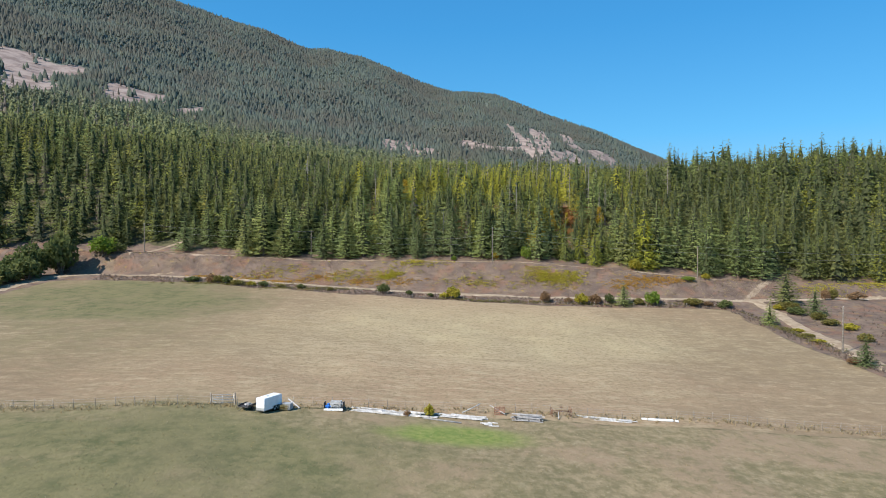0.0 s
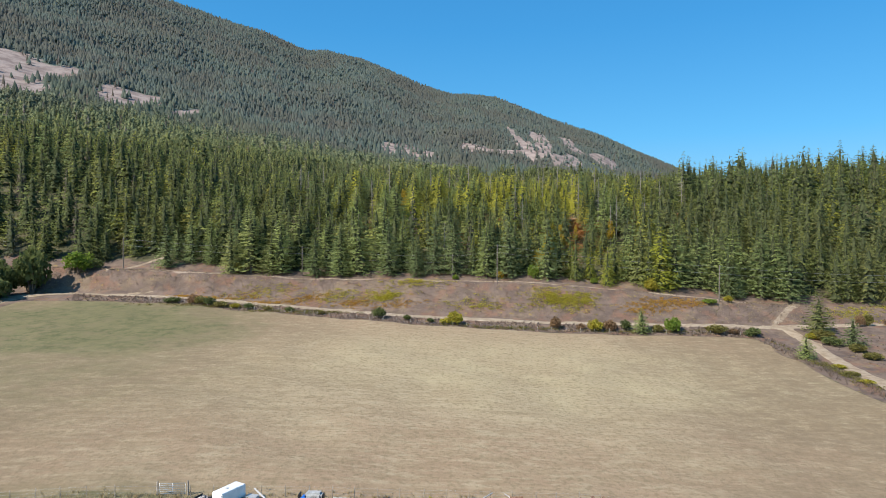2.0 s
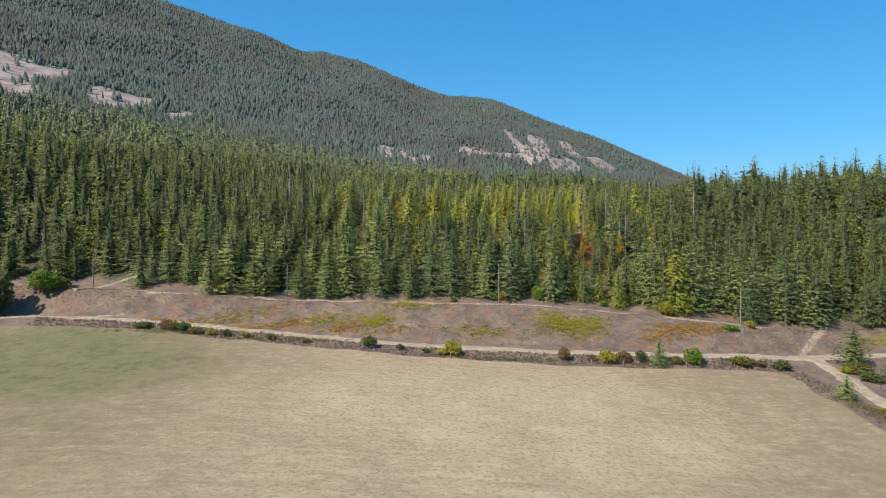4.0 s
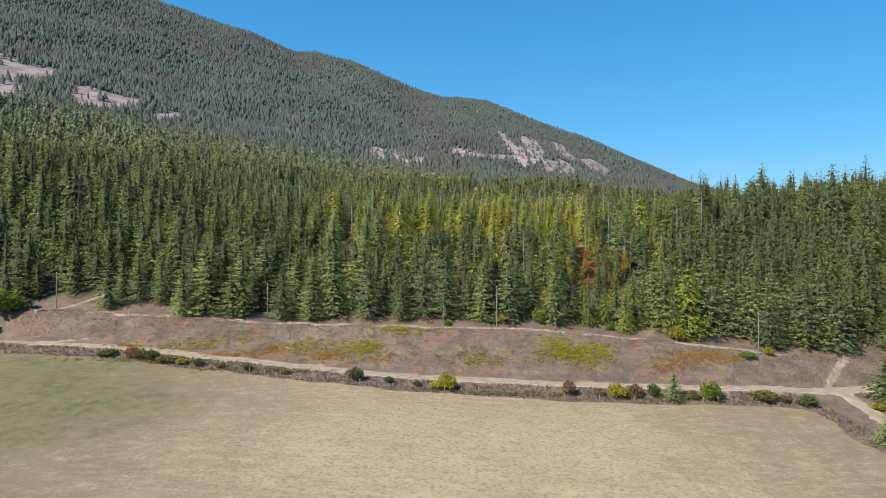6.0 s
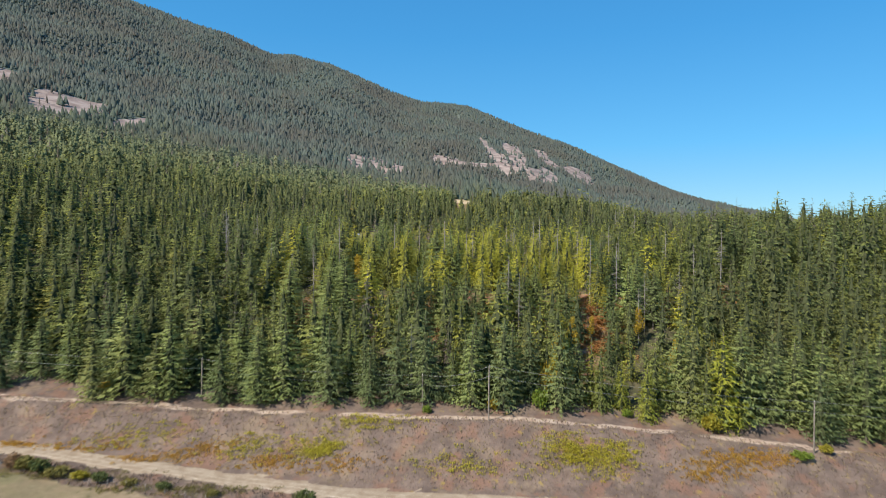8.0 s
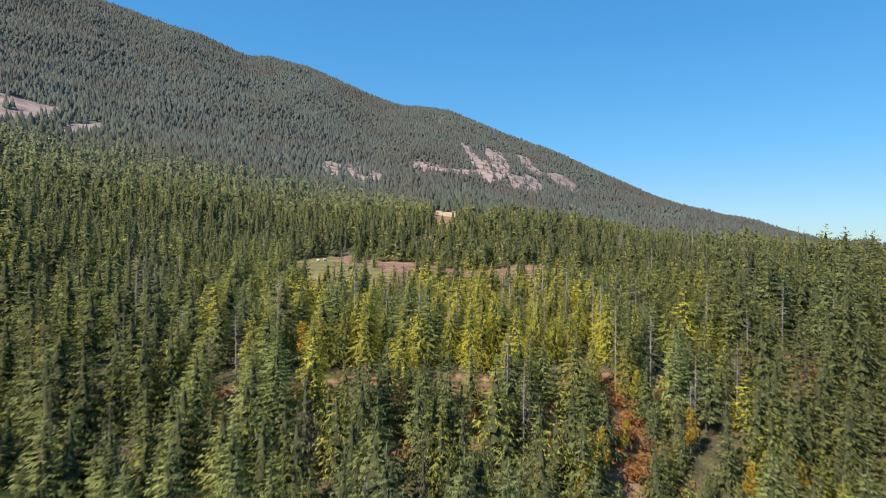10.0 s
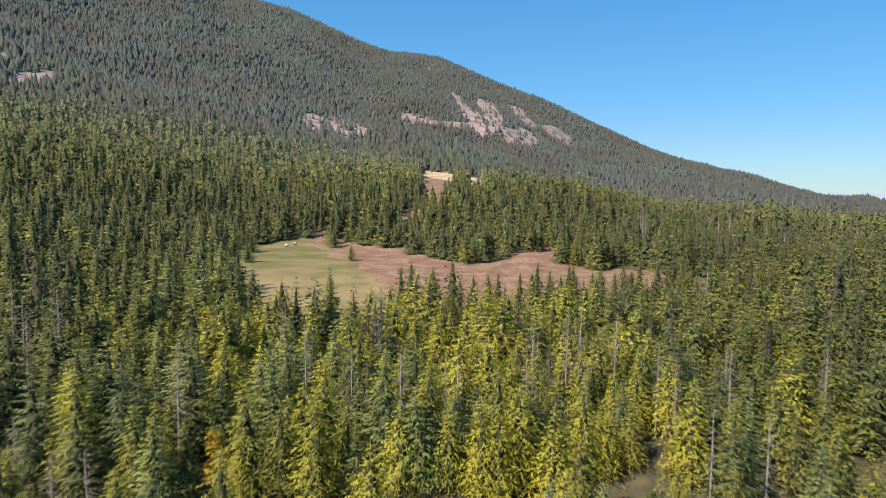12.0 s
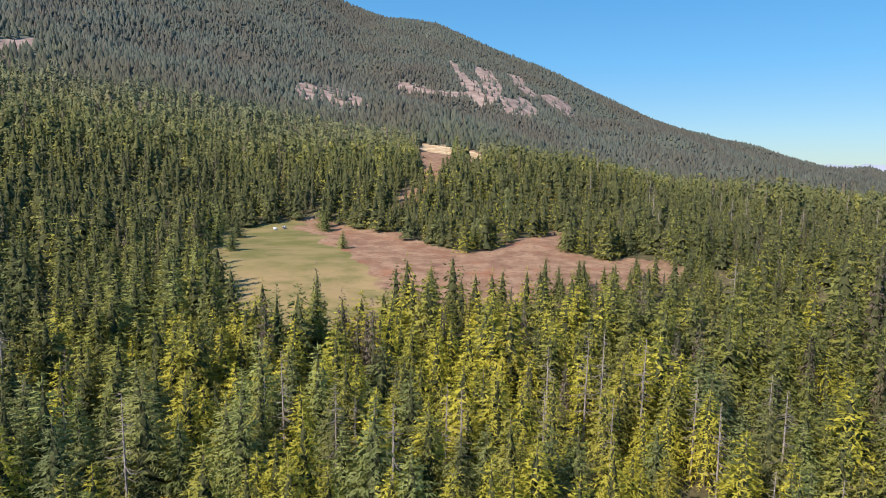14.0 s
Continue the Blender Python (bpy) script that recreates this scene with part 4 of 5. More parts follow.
def tree(kind, i, m):
    """A tree with its trunk and crown; copies share the meshes."""
    key = (kind, i)
    if key in MADE:
        first = MADE[key]
        return copy_thing(first, m @ Matrix.Diagonal((*(1 / v for v in first.scale), 1)))
    if kind == "spruce_tree":
        ob = thing(kind, "tall dark green spruce with drooping branches on the slope", "tree", m, "conifers of the near slope")
        part("trunk", TRUNK[i % 3 + 3 * (i // 6)], ob), part("crown", SPRUCE[i], ob)
    elif kind == "cedar_tree":
        ob = thing(kind, "yellow-green cedar with soft drooping sprays on the slope", "tree", m, "conifers of the near slope")
        part("trunk", TRUNK[i % 3 + 3 * (i // 6)], ob), part("crown", CEDAR[i], ob)
    elif kind == "rusty_spruce":
        ob = thing(kind, "dying spruce with rusty brown needles", "tree", m)
        part("trunk", TRUNK[3], ob), part("crown", arrays("crown", fir(320, 22, 3.6, 5, 8, 24, 8, 6, 0.9, droop=0.4, girth=0.8, core=0.35), M_RUSTY), ob)
    elif kind == "aspen_tree":
        ob = thing(kind, "slender aspen with pale green leaves beside the meadow", "tree", m, "aspens at the meadow")
        part("trunk", STEM, ob), part("crown", ASPEN[i], ob)
    elif kind == "birch_tree":
        ob = thing(kind, "slender birch in golden autumn leaf among the conifers", "tree", m, "autumn birches")
        part("trunk", STEM, ob), part("crown", BIRCH[i], ob)
    else:
        ob = tagged(new(kind, DEADS[i]), "bare grey dead tree with broken limbs", "tree", "dead standing trees")
        ob.matrix_basis = m
    MADE[key] = ob
    return ob


def stand(px, py, size, turn, wide=1.0, sink=0.25):
    z = float(height(px, py)) - sink
    return Matrix.LocRotScale((px, py, z), Euler((0, 0, turn)), (size * wide, size * wide, size))


tall = tallness(x, y)
for i in np.nonzero(single)[0]:
    k = int(kd[i])
    f = float(tall[i] * rng.uniform(0.66, 1.2)) * ((1.12 if k == 2 else 1.18) if young[i] else 1.0)
    wide = float(rng.uniform(0.95, 1.3))
    kind, count = (("spruce_tree", 6), ("cedar_tree", 6), ("dead_tree", 5), ("birch_tree", 3))[k]
    i0 = 6 if young[i] and k < 2 else 0
    if i0 and k == 1 and x[i] > 72:
        i0, f, wide = 0, 0.82 * f, 0.85 * wide
    tree(kind, i0 + int(rng.integers(0, count)), stand(float(x[i]), float(y[i]), f, float(rng.uniform(0, 6.28)), wide))

for k, (px, py, f) in enumerate(((53, 489, 1.0), (56, 487, 1.1), (79, 553, 1.5), (51, 492, 0.8))):
    tree("aspen_tree", k % 2, stand(px, py, f, k * 1.7))
# two tall firs at the near edge of the meadow, lone trees in it, a white spar
for px, py, f, w in ((-5.5, 362, 1.0, 0.8), (-13.4, 354, 1.05, 0.8), (-6.2, 481, 0.4, 1.5), (-17.9, 536, 0.55, 1.4), (-56.4, 512, 0.5, 1.5), (-60, 490, 0.55, 1.5), (-66, 482, 0.6, 1.5), (-51, 476, 0.45, 1.6), (-20, 545, 0.6, 1.4), (-68, 526, 0.75, 1.4)):
    tree("spruce_tree", int(abs(px)) % 6, stand(px, py, f, px, w))
for px, py, f in ((84, 822, 0.9), (86, 838, 1.0), (88, 856, 0.95), (91, 872, 1.05), (90, 888, 0.9), (93, 900, 1.0), (-41, 372, 1.0), (-45, 380, 1.1), (-39, 382, 0.95), (-47, 392, 1.05), (-43, 399, 0.95), (-50, 371, 1.0), (-54, 384, 1.1)):
    tree("spruce_tree", int(py) % 6, stand(px, py, f, px, 0.95))
tree("rusty_spruce", 0, stand(78, 270, 0.8, 1.0, 0.75))
tree("rusty_spruce", 0, stand(33, 268, 0.9, 2.0, 0.7))
tree("dead_tree", 0, stand(104, 371, 1.15, 1.0))
for k, (px, py) in enumerate(((66, 262), (70, 268), (31, 262), (29, 270), (96, 292), (121, 294), (126, 300), (58, 284), (84, 276))):
    tree("dead_tree", k % 5, stand(px, py, 0.85 + 0.07 * (k % 4), k * 1.3))
for k, (px, py) in enumerate(((-66, 333), (-70, 339), (-76, 346), (-62, 338), (-72, 330))):
    tree("dead_tree", k, stand(px, py, 0.95 + 0.06 * k, k * 2.1))
for k in range(22):
    tree("dead_tree", k % 5, stand(128 + 9.5 * k + 4 * math.sin(3 * k), 470 + 190 * ((k * 0.618) % 1), 1.02 + 0.2 * ((k * 0.37) % 1), k * 1.9))
for k in range(14):
    f = 0.8 + 0.4 * ((k * 0.37) % 1)
    tree("dead_tree", k % 5, stand(-46 + 11.5 * k + 3 * math.sin(5 * k), 292 + 28 * ((k * 0.618) % 1), f, k * 1.1))
for k, (px, py, f) in enumerate(((38, 244, 1.0), (41, 250, 1.1), (45, 256, 0.8), (52, 262, 0.6), (60, 276, 0.7), (66, 262, 0.8), (72, 250, 0.7), (36, 238, 0.8), (48, 278, 0.6), (83, 252, 0.6), (-36, 276, 0.7), (12, 278, 0.6))):
    tree("birch_tree", k % 3, stand(px, py, f, k * 1.3))

# tall firs standing above the crest
for px, py, f, w in ((113.8, 311.8, 1.34, 0.9), (117.5, 315, 1.24, 0.9), (121.5, 297, 1.22, 0.9), (126, 322, 1.12, 0.85), (155.7, 306.7, 1.2, 0.85), (150, 330, 1.2, 0.8), (168, 340, 1.15, 0.8), (177, 342, 1.2, 0.8), (205, 365, 1.31, 0.85), (210, 354, 1.2, 0.85), (221.3, 363, 1.47, 0.95), (216, 339.4, 1.22, 0.95), (232, 360, 1.3, 0.95), (136, 326, 1.15, 0.8), (246, 372, 1.3, 0.9), (190, 350, 1.22, 0.8), (-197, 324.5, 1.35, 0.9), (-188, 330, 1.25, 0.85)):
    tree("spruce_tree", int(abs(px)) % 6, stand(px, py, f, px, w))

# ---- open-grown firs, bushes and roadside growth ----
for px, py, f, w in ((108, 195.0, 0.56, 1.7), (110, 183.0, 0.40, 1.7), (90, 170.5, 0.31, 1.7), (87.4, 127.8, 0.3, 1.7)):
    tree("spruce_tree", int(px) % 6, stand(px, py, f, px, w))
tree("spruce_tree", 1, stand(57, 195.2, 0.36, 2.0, 1.6))
BUSH = {}
M_DRYWEED = leaf_material("dry_weeds", (0.3, 0.24, 0.1), (0.44, 0.36, 0.18))


def bush(px, py, h, w, mat, words, seed=0):
    """A round shrub of leafy lobes on short stems."""
    rng = np.random.default_rng(int(abs(px) * 10 + seed))
    key = mat.name
    if key not in BUSH:
        r = np.random.default_rng(len(BUSH))
        lobes = [(0.32 * math.cos(a), 0.32 * math.sin(a), 0.38 + 0.18 * r.random(), 0.24 + 0.1 * r.random(), 0.3 + 0.1 * r.random()) for a in (0.3, 1.6, 2.7, 4.1, 5.3)] + [(0, 0, 0.62, 0.3, 0.36)]
        crown = arrays("crown", leaves(len(BUSH) + 11, lobes, 130, 0.075), mat)
        stems = arrays("stem", join(*[pole_mesh([(0, 0, -0.1), (0.25 * math.cos(a), 0.25 * math.sin(a), 0.6)], [0.03, 0.012], 4) for a in (0.5, 2.2, 3.7, 5.1)]), M_BARK)
        BUSH[key] = (crown, stems)
    crown, stems = BUSH[key]
    m = Matrix.LocRotScale((px, py, float(height(px, py)) - 0.05), Euler((0, 0, float(rng.uniform(0, 6.28)))), (w, w, h))
    ob = thing("shrub", words, "shrub", m, "roadside shrubs")
    part("stem", stems, ob), part("crown", crown, ob)
    return ob


for px, py, h, w, mat in ((-19.5, 202.2, 3.4, 4.0, M_GREEN), (-11, 201, 1.7, 2.2, M_GREEN), (-4, 199.6, 1.3, 2.0, M_GREEN), (3.2, 198, 4.2, 4.0, M_GOLD), (0.6, 198.2, 2.0, 3.4, M_GOLD),
                          (32.6, 197.6, 4.0, 3.0, M_RUST), (40, 197.6, 2.0, 2.2, M_RUST), (44, 196.7, 3.6, 4.2, M_GOLD), (48.5, 197.4, 3.2, 3.6, M_RUST), (53, 197.2, 3.3, 2.8, M_GREEN),
                          (62, 196, 2.4, 3.0, M_OLIVE), (66.3, 196, 4.6, 4.2, M_BRIGHT), (79, 196, 2.2, 6.0, M_OLIVE), (88, 193, 2.8, 4.0, M_GREEN), (83.5, 195, 1.6, 3.0, M_RUST),
                          (-61.3, 211.7, 2.2, 3.0, M_GREEN), (-78.5, 216, 3.0, 4.0, M_OLIVE), (-75, 215, 3.0, 3.6, M_GREEN), (-81, 216.5, 3.4, 3.2, M_RUST), (-88, 217.6, 2.0, 5.0, M_GREEN), (-71, 214, 2.0, 4.5, M_OLIVE), (-47.7, 208.4, 1.6, 2.6, M_GREEN), (-37.6, 206, 1.5, 2.4, M_OLIVE), (-66, 213, 1.8, 3.2, M_GOLD), (-55, 210, 1.3, 3.0, M_OLIVE),
                          (106, 190, 3.0, 6.0, M_OLIVE), (105, 184, 2.4, 5.0, M_GREEN), (108, 178, 2.4, 4.0, M_OLIVE), (107, 171, 2.0, 4.4, M_OLIVE), (108, 164, 2.0, 3.6, M_GOLD), (104, 152, 2.2, 3.6, M_OLIVE), (129, 205, 4.0, 3.0, M_OLIVE), (126, 204, 4.0, 2.6, M_RUST), (137, 205, 3.0, 5.0, M_RUST), (93.5, 163, 1.0, 3.0, M_GOLD), (92.6, 157, 1.0, 3.2, M_OLIVE), (92, 151, 0.9, 3.0, M_GOLD), (86, 129.5, 1.6, 2.4, M_RUST), (103, 190, 2.0, 3.0, M_GOLD),
                          (52, 231, 2.0, 2.4, M_BRIGHT), (93, 219, 2.4, 2.6, M_GOLD), (86, 217, 1.6, 4.0, M_BRIGHT), (31, 232, 5.0, 3.6, M_BRIGHT), (19.5, 232, 3.0, 2.4, M_YELLOW), (70, 226, 5.0, 4.0, M_GOLD), (34, 238, 8.5, 4.4, M_YELLOW), (37, 244, 7.5, 4.0, M_GOLD), (-75, 243, 2.6, 3.4, M_YELLOW), (4, 231, 2.0, 2.0, M_BRIGHT)):
    words = {"golden_leaves": "low yellow-green autumn shrub beside the gravel road", "autumn_leaves": "orange-yellow autumn shrub at the forest edge", "green_leaves": "dark green rounded shrub on the roadside verge", "bright_leaves": "bright green leafy bush on the bank", "olive_leaves": "olive green spreading shrub on the verge", "dry_leaves": "reddish brown half-bare shrub beside the road"}[mat.name]
    bush(px, py, h, w, mat, words)
bush(-1.8, 83.6, 1.9, 1.25, M_GOLD, "small yellow-green bush standing among stacked boards")
bush(-4.9, 83.6, 0.8, 0.9, M_RUST, "low brown weed clump among pale boards")
bush(-21.3, 82.6, 1.0, 1.3, M_DRYWEED, "dry yellowish weed clump beside the trailer")

M_BRACKEN = leaf_material("bracken", (0.3, 0.13, 0.05), (0.46, 0.25, 0.09))
for px, py, h, w, mat in ((50, 262, 3.0, 4.0, M_BRACKEN), (54, 267, 2.4, 4.5, M_BRACKEN), (58, 272, 2.2, 5.0, M_BRACKEN), (62, 277, 2.0, 5.0, M_BRACKEN), (66, 279, 2.6, 4.0, M_BRACKEN), (57, 264, 2.6, 3.6, M_RUST), (61, 269, 2.4, 4.0, M_RUST), (47, 270, 4.0, 3.6, M_YELLOW), (50, 275, 5.0, 4.0, M_YELLOW), (70, 281, 4.5, 4.0, M_YELLOW), (76, 276, 5.0, 4.0, M_GOLD), (66, 270, 4.0, 3.6, M_GOLD), (45, 257, 6.0, 4.0, M_YELLOW), (52, 256, 3.4, 4.0, M_BRACKEN), (74, 284, 3.0, 5.0, M_BRACKEN), (82, 262, 5.0, 3.6, M_YELLOW), (114, 284, 2.0, 4.0, M_BRACKEN), (111, 289, 2.2, 4.4, M_RUST), (117, 290, 2.0, 4.0, M_BRACKEN), (56, 277, 3.0, 4.0, M_BRACKEN), (43, 246, 4.0, 3.4, M_GOLD), (63, 262, 3.0, 3.0, M_OLIVE)):
    bush(px, py, h, w, mat, {"bracken": "rusty orange shrub in a clearing of the forest", "dry_leaves": "brown half-bare shrub in a forest clearing", "autumn_leaves": "tall yellow autumn shrub at a forest clearing", "golden_leaves": "yellow-green shrub at a forest clearing", "olive_leaves": "olive green shrub in a forest clearing"}[mat.name], 7)

# thicket beside the road's bend
rng = np.random.default_rng(5)
for px, py, h, w, mat in ((-150, 226, 13, 9, M_GREEN), (-156, 224, 9, 10, M_GREEN), (-152, 212, 7.5, 9, M_GREEN), (-160, 215, 8, 10, M_OLIVE), (-147, 219, 9, 8, M_GREEN), (-150, 205, 5, 7, M_OLIVE), (-157, 200, 6, 9, M_GREEN), (-150, 214, 6, 8, M_GREEN), (-148, 222, 7, 7, M_GREEN), (-153, 206, 5, 8, M_GREEN), (-149, 229, 9, 7, M_GREEN), (-143, 232, 17, 10, M_GREEN), (-147, 236, 12, 8, M_GREEN), (-158, 220, 6, 9, M_OLIVE), (-132, 241, 7.5, 9, M_BRIGHT), (-127, 243, 4, 5, M_GREEN), (-165, 212, 6, 10, M_GREEN)):
    bush(px, py, h, w, mat, "dense dark green thicket tree beside the road bend", 3)


# low brush on the bank and verge
def brush(name, label, n, where, mats, seed, lo, hi):
    rng = np.random.default_rng(seed)
    tp = leaves(seed, [(0, 0, 0.3, 0.55, 0.3)], 22, 0.12)
    px, py = where(n, rng)
    at = np.stack([px, py, height(px, py)], 1)
    size = rng.uniform(lo, hi, len(px)) * rng.uniform(0.6, 1.2, len(px))
    P, F = scatter(tp, at, size, rng.uniform(0, 6.28, len(px)), size * 1.6)
    me = mesh_of(name, P, F, [mats])
    tagged(new(name, me), label, "brush", kind="stuff")


def on_bank(n, rng):
    px = rng.uniform(-172, 125, n)
    f = lambda v: np.interp(px, LX, v)
    py = f(ROAD_Y) + 4 + (f(BENCH_Y) - f(ROAD_Y) - 3) * rng.random(n)
    return px, py


def patches(centres):
    def where(n, rng):
        c = rng.integers(0, len(centres), n)
        a = np.array(centres, float)[c]
        return a[:, 0] + a[:, 2] * rng.standard_normal(n) * 0.5, a[:, 1] + a[:, 3] * rng.standard_normal(n) * 0.5
    return where


def on_verge(n, rng):
    px = rng.uniform(-125, 88, n)
    f = lambda v: np.interp(px, LX, v)
    py = f(EDGE_Y) + (f(ROAD_Y) - 4 - f(EDGE_Y)) * rng.random(n)
    return px, py


def on_side(n, rng):
    py = rng.uniform(90, 195, n)
    return np.where(rng.random(n) < 0.5, rng.uniform(87, 92.5, n), rng.uniform(102, 150, n)), py


M_BRUSH = leaf_material("dry_brush", (0.185, 0.138, 0.11), (0.3, 0.23, 0.178))
M_SULPHUR = leaf_material("yellow_brush", (0.36, 0.33, 0.04), (0.6, 0.5, 0.07))
M_ORANGE = leaf_material("orange_brush", (0.4, 0.215, 0.04), (0.58, 0.36, 0.06))
brush("yellow_brush", "yellow and green weeds in patches on the bank", 2100, patches([(-20, 221, 9, 3), (-35, 223, 8, 3), (-60, 228, 14, 3), (36, 218, 10, 4), (-19, 221, 5, 1.5), (38, 217, 6, 2), (41, 216, 9, 3.5), (34, 219, 7, 3), (45, 217, 6, 3), (12, 216, 12, 3), (-10, 226, 12, 3), (150, 218, 12, 3), (132, 215, 9, 2.5)]), M_SULPHUR, 34, 0.4, 1.2)
brush("orange_brush", "rusty orange low shrubs in patches on the bank", 1450, patches([(-55, 222, 10, 2), (-72, 226, 10, 2), (-86, 228, 8, 2), (-30, 219, 8, 2), (78, 217, 8, 2), (70, 216, 9, 2.5), (68, 215, 8, 2.5), (62, 213, 6, 2), (-15, 217, 10, 2), (-45, 224, 8, 2), (56, 268, 8, 12), (113, 287, 8, 6), (62, 276, 14, 8), (46, 250, 5, 12)]), M_ORANGE, 35, 0.4, 1.15)
brush("bracken_patch", "rusty brown bracken and low shrubs in forest clearings", 1700, patches([(56, 269, 8, 12), (3, 281, 40, 6), (107, 290, 9, 8), (52, 284, 24, 5), (-33, 273, 3, 11), (7, 273, 3, 11), (24, 273, 3, 11), (37, 273, 3, 11), (56, 262, 7, 8)]), M_BRACKEN, 37, 0.7, 1.9)
brush("verge_weeds", "green and yellow weeds along the field edge", 800, patches([(-75, 214, 22, 2), (-45, 208, 18, 2), (20, 197, 25, 1.5), (60, 196, 20, 1.5), (91, 160, 2, 18)]), M_OLIVE, 36, 0.5, 1.2)


# ---- roads ----
def ribbon(name, label, points, width, lift=0.07, step=2.0, mat=None):
    """A gravel track laid over the ground along a line."""
    pts = [Vector(p) for p in points]
    line = []
    for i in range(len(pts) - 1):
        p0, p1, p2, p3 = pts[max(i - 1, 0)], pts[i], pts[i + 1], pts[min(i + 2, len(pts) - 1)]
        k = max(1, round((p2 - p1).length / step))
        for j in range(k):
            u = j / k
            line.append(0.5 * (2 * p1 + (p2 - p0) * u + (2 * p0 - 5 * p1 + 4 * p2 - p3) * u * u + (3 * p1 - p0 - 3 * p2 + p3) * u ** 3))
    line.append(pts[-1])
    n = 7 if width > 1 else 3
    V, wob = [], np.random.default_rng(3)
    for i, p in enumerate(line):
        d = (line[min(i + 1, len(line) - 1)] - line[max(i - 1, 0)]).normalized()
        s = Vector((-d.y, d.x))
        half = width / 2 * (1 + 0.12 * wob.standard_normal())
        for k in range(n):
            u = -1 + 2 * k / (n - 1)
            q = p + s * half * u
            V.append((q.x, q.y, float(height(q.x, q.y)) + (lift if abs(u) < 0.9 else -0.05)))
    F = [(i * n + k, i * n + k + 1, (i + 1) * n + k + 1, (i + 1) * n + k) for i in range(len(line) - 1) for k in range(n - 1)]
    me = mesh_of(name, V, F, [mat or M_GRAVEL], shade=True)
    return tagged(new(name, me), label, "road", kind="structure")


main = [(-170, 130), (-152, 165), (-145, 195), (-146, 212), (-143, 224), (-134, 231), (-115, 231)] + [(px, float(np.interp(px, LX, ROAD_Y))) for px in range(-95, 141, 15)] + [(165, 212), (230, 214), (320, 218)]
ribbon("road", "pale gravel road running below the wooded bank", main, 7.2)
ribbon("branch_road", "pale gravel side road leading away along the field", [(100, 203), (100.5, 189), (98, 174), (96, 160), (95, 149), (93, 138), (91, 127), (88, 105), (84, 70), (78, 20), (70, -60)], 4.4, 0.11)
ribbon("track", "faint dirt track climbing from the road into trees", [(101, 206), (108, 213), (116, 221), (122, 231)], 2.4, 0.04, mat=M_DIRT)


ribbon("cut_track", "bare dirt track cut climbing into the trees", [(-122, 240.5), (-114.6, 246.3), (-110.1, 250.1), (-105.2, 253.3)], 2.2, 0.06, 1.0, M_DIRT)
for k, edge in enumerate((-2.5, -0.75, 1.1)):
    ribbon("wheel_rut", "pale worn wheel rut along the gravel road", [(q[0], q[1] + edge) for q in main[6:]], 0.7, 0.1, mat=M_PALE)

# ---- poles and wires ----
def utility_pole(px, py, h, arm=True):
    m = pose(px, py, float(height(px, py)))
    ob = thing("utility_pole", "grey weathered wooden utility pole beside the bank", "utility pole", m, "utility poles")
    part("post", arrays("post", pole_mesh([(0, 0, -1), (0, 0, h * 0.5), (0, 0, h)], [0.19, 0.16, 0.12], 8), M_POLE, True), ob)
    if arm:
        part("crossarm", arrays("crossarm", pole_mesh([(0, -0.55, h - 0.45), (0, 0.55, h - 0.45)], [0.06, 0.06], 4), M_POLE), ob)
        part("insulator", arrays("insulator", pole_mesh([(0, 0, h), (0, 0, h + 0.22)], [0.05, 0.07], 6), M_PORCELAIN), ob)
    return ob


def wire(name, a, b, sag, radius, label):
    pts = [tuple(np.array(a) * (1 - u) + np.array(b) * u - np.array([0, 0, 4 * sag * u * (1 - u)])) for u in np.linspace(0, 1, 15)]
    ob = new(name, arrays(name, pole_mesh(pts, [radius] * 15, 4), M_WIRE))
    return tagged(ob, label, "cable", "power lines")


M_PORCELAIN = plain("porcelain", (0.5, 0.5, 0.48), (0.6, 0.6, 0.58), 8, 0.3, 0.5, bump=0)
M_WIRE = plain("wire_metal", (0.3, 0.3, 0.3), (0.42, 0.42, 0.42), 5, 0.5, 0.4, 0.6, 0)
POLES = [(-118, 245, 11), (-51, 240, 10.5), (3, 234, 7.5), (18, 226, 12.5), (90, 219, 11.5), (165, 217, 11.5)]
for px, py, h in POLES:
    utility_pole(px, py, h)
tips = [(px, py, float(height(px, py)) + h) for px, py, h in POLES]
for a, b in ((0, 1), (1, 2), (2, 3), (3, 4), (4, 5)):
    for drop in (0.1, 2.4):
        wire("power_line", (tips[a][0], tips[a][1], tips[a][2] - drop), (tips[b][0], tips[b][1], tips[b][2] - drop), 1.1, 0.022, "thin grey power line strung between wooden poles")
utility_pole(90.5, 140.0, 10.5)

# ---- fences ----
M_POST = plain("weathered_wood", (0.2, 0.165, 0.13), (0.34, 0.3, 0.25), 3.0)
M_STEEL = plain("galvanised_steel", (0.42, 0.43, 0.43), (0.55, 0.56, 0.56), 6, 0.45, 0.5, 0.5, 0)
M_DARK = plain("dark_steel", (0.035, 0.033, 0.032), (0.08, 0.072, 0.065), 4, 0.6, 0.4)
M_WHITE = plain("white_panel", (0.74, 0.76, 0.77), (0.82, 0.83, 0.83), 1.2, 0.35, 0.5, bump=0)
M_RUSTWOOD = plain("red_brown_wood", (0.2, 0.1, 0.065), (0.32, 0.18, 0.12), 2.0)
M_BOARD = plain("grey_white_boards", (0.42, 0.4, 0.37), (0.68, 0.65, 0.61), 1.6, 0.8)
M_PLANK = plain("silver_planks", (0.3, 0.28, 0.27), (0.5, 0.48, 0.46), 2.0, 0.8)
M_RUST_IRON = plain("rusty_iron", (0.14, 0.07, 0.045), (0.27, 0.15, 0.1), 5, 0.85)
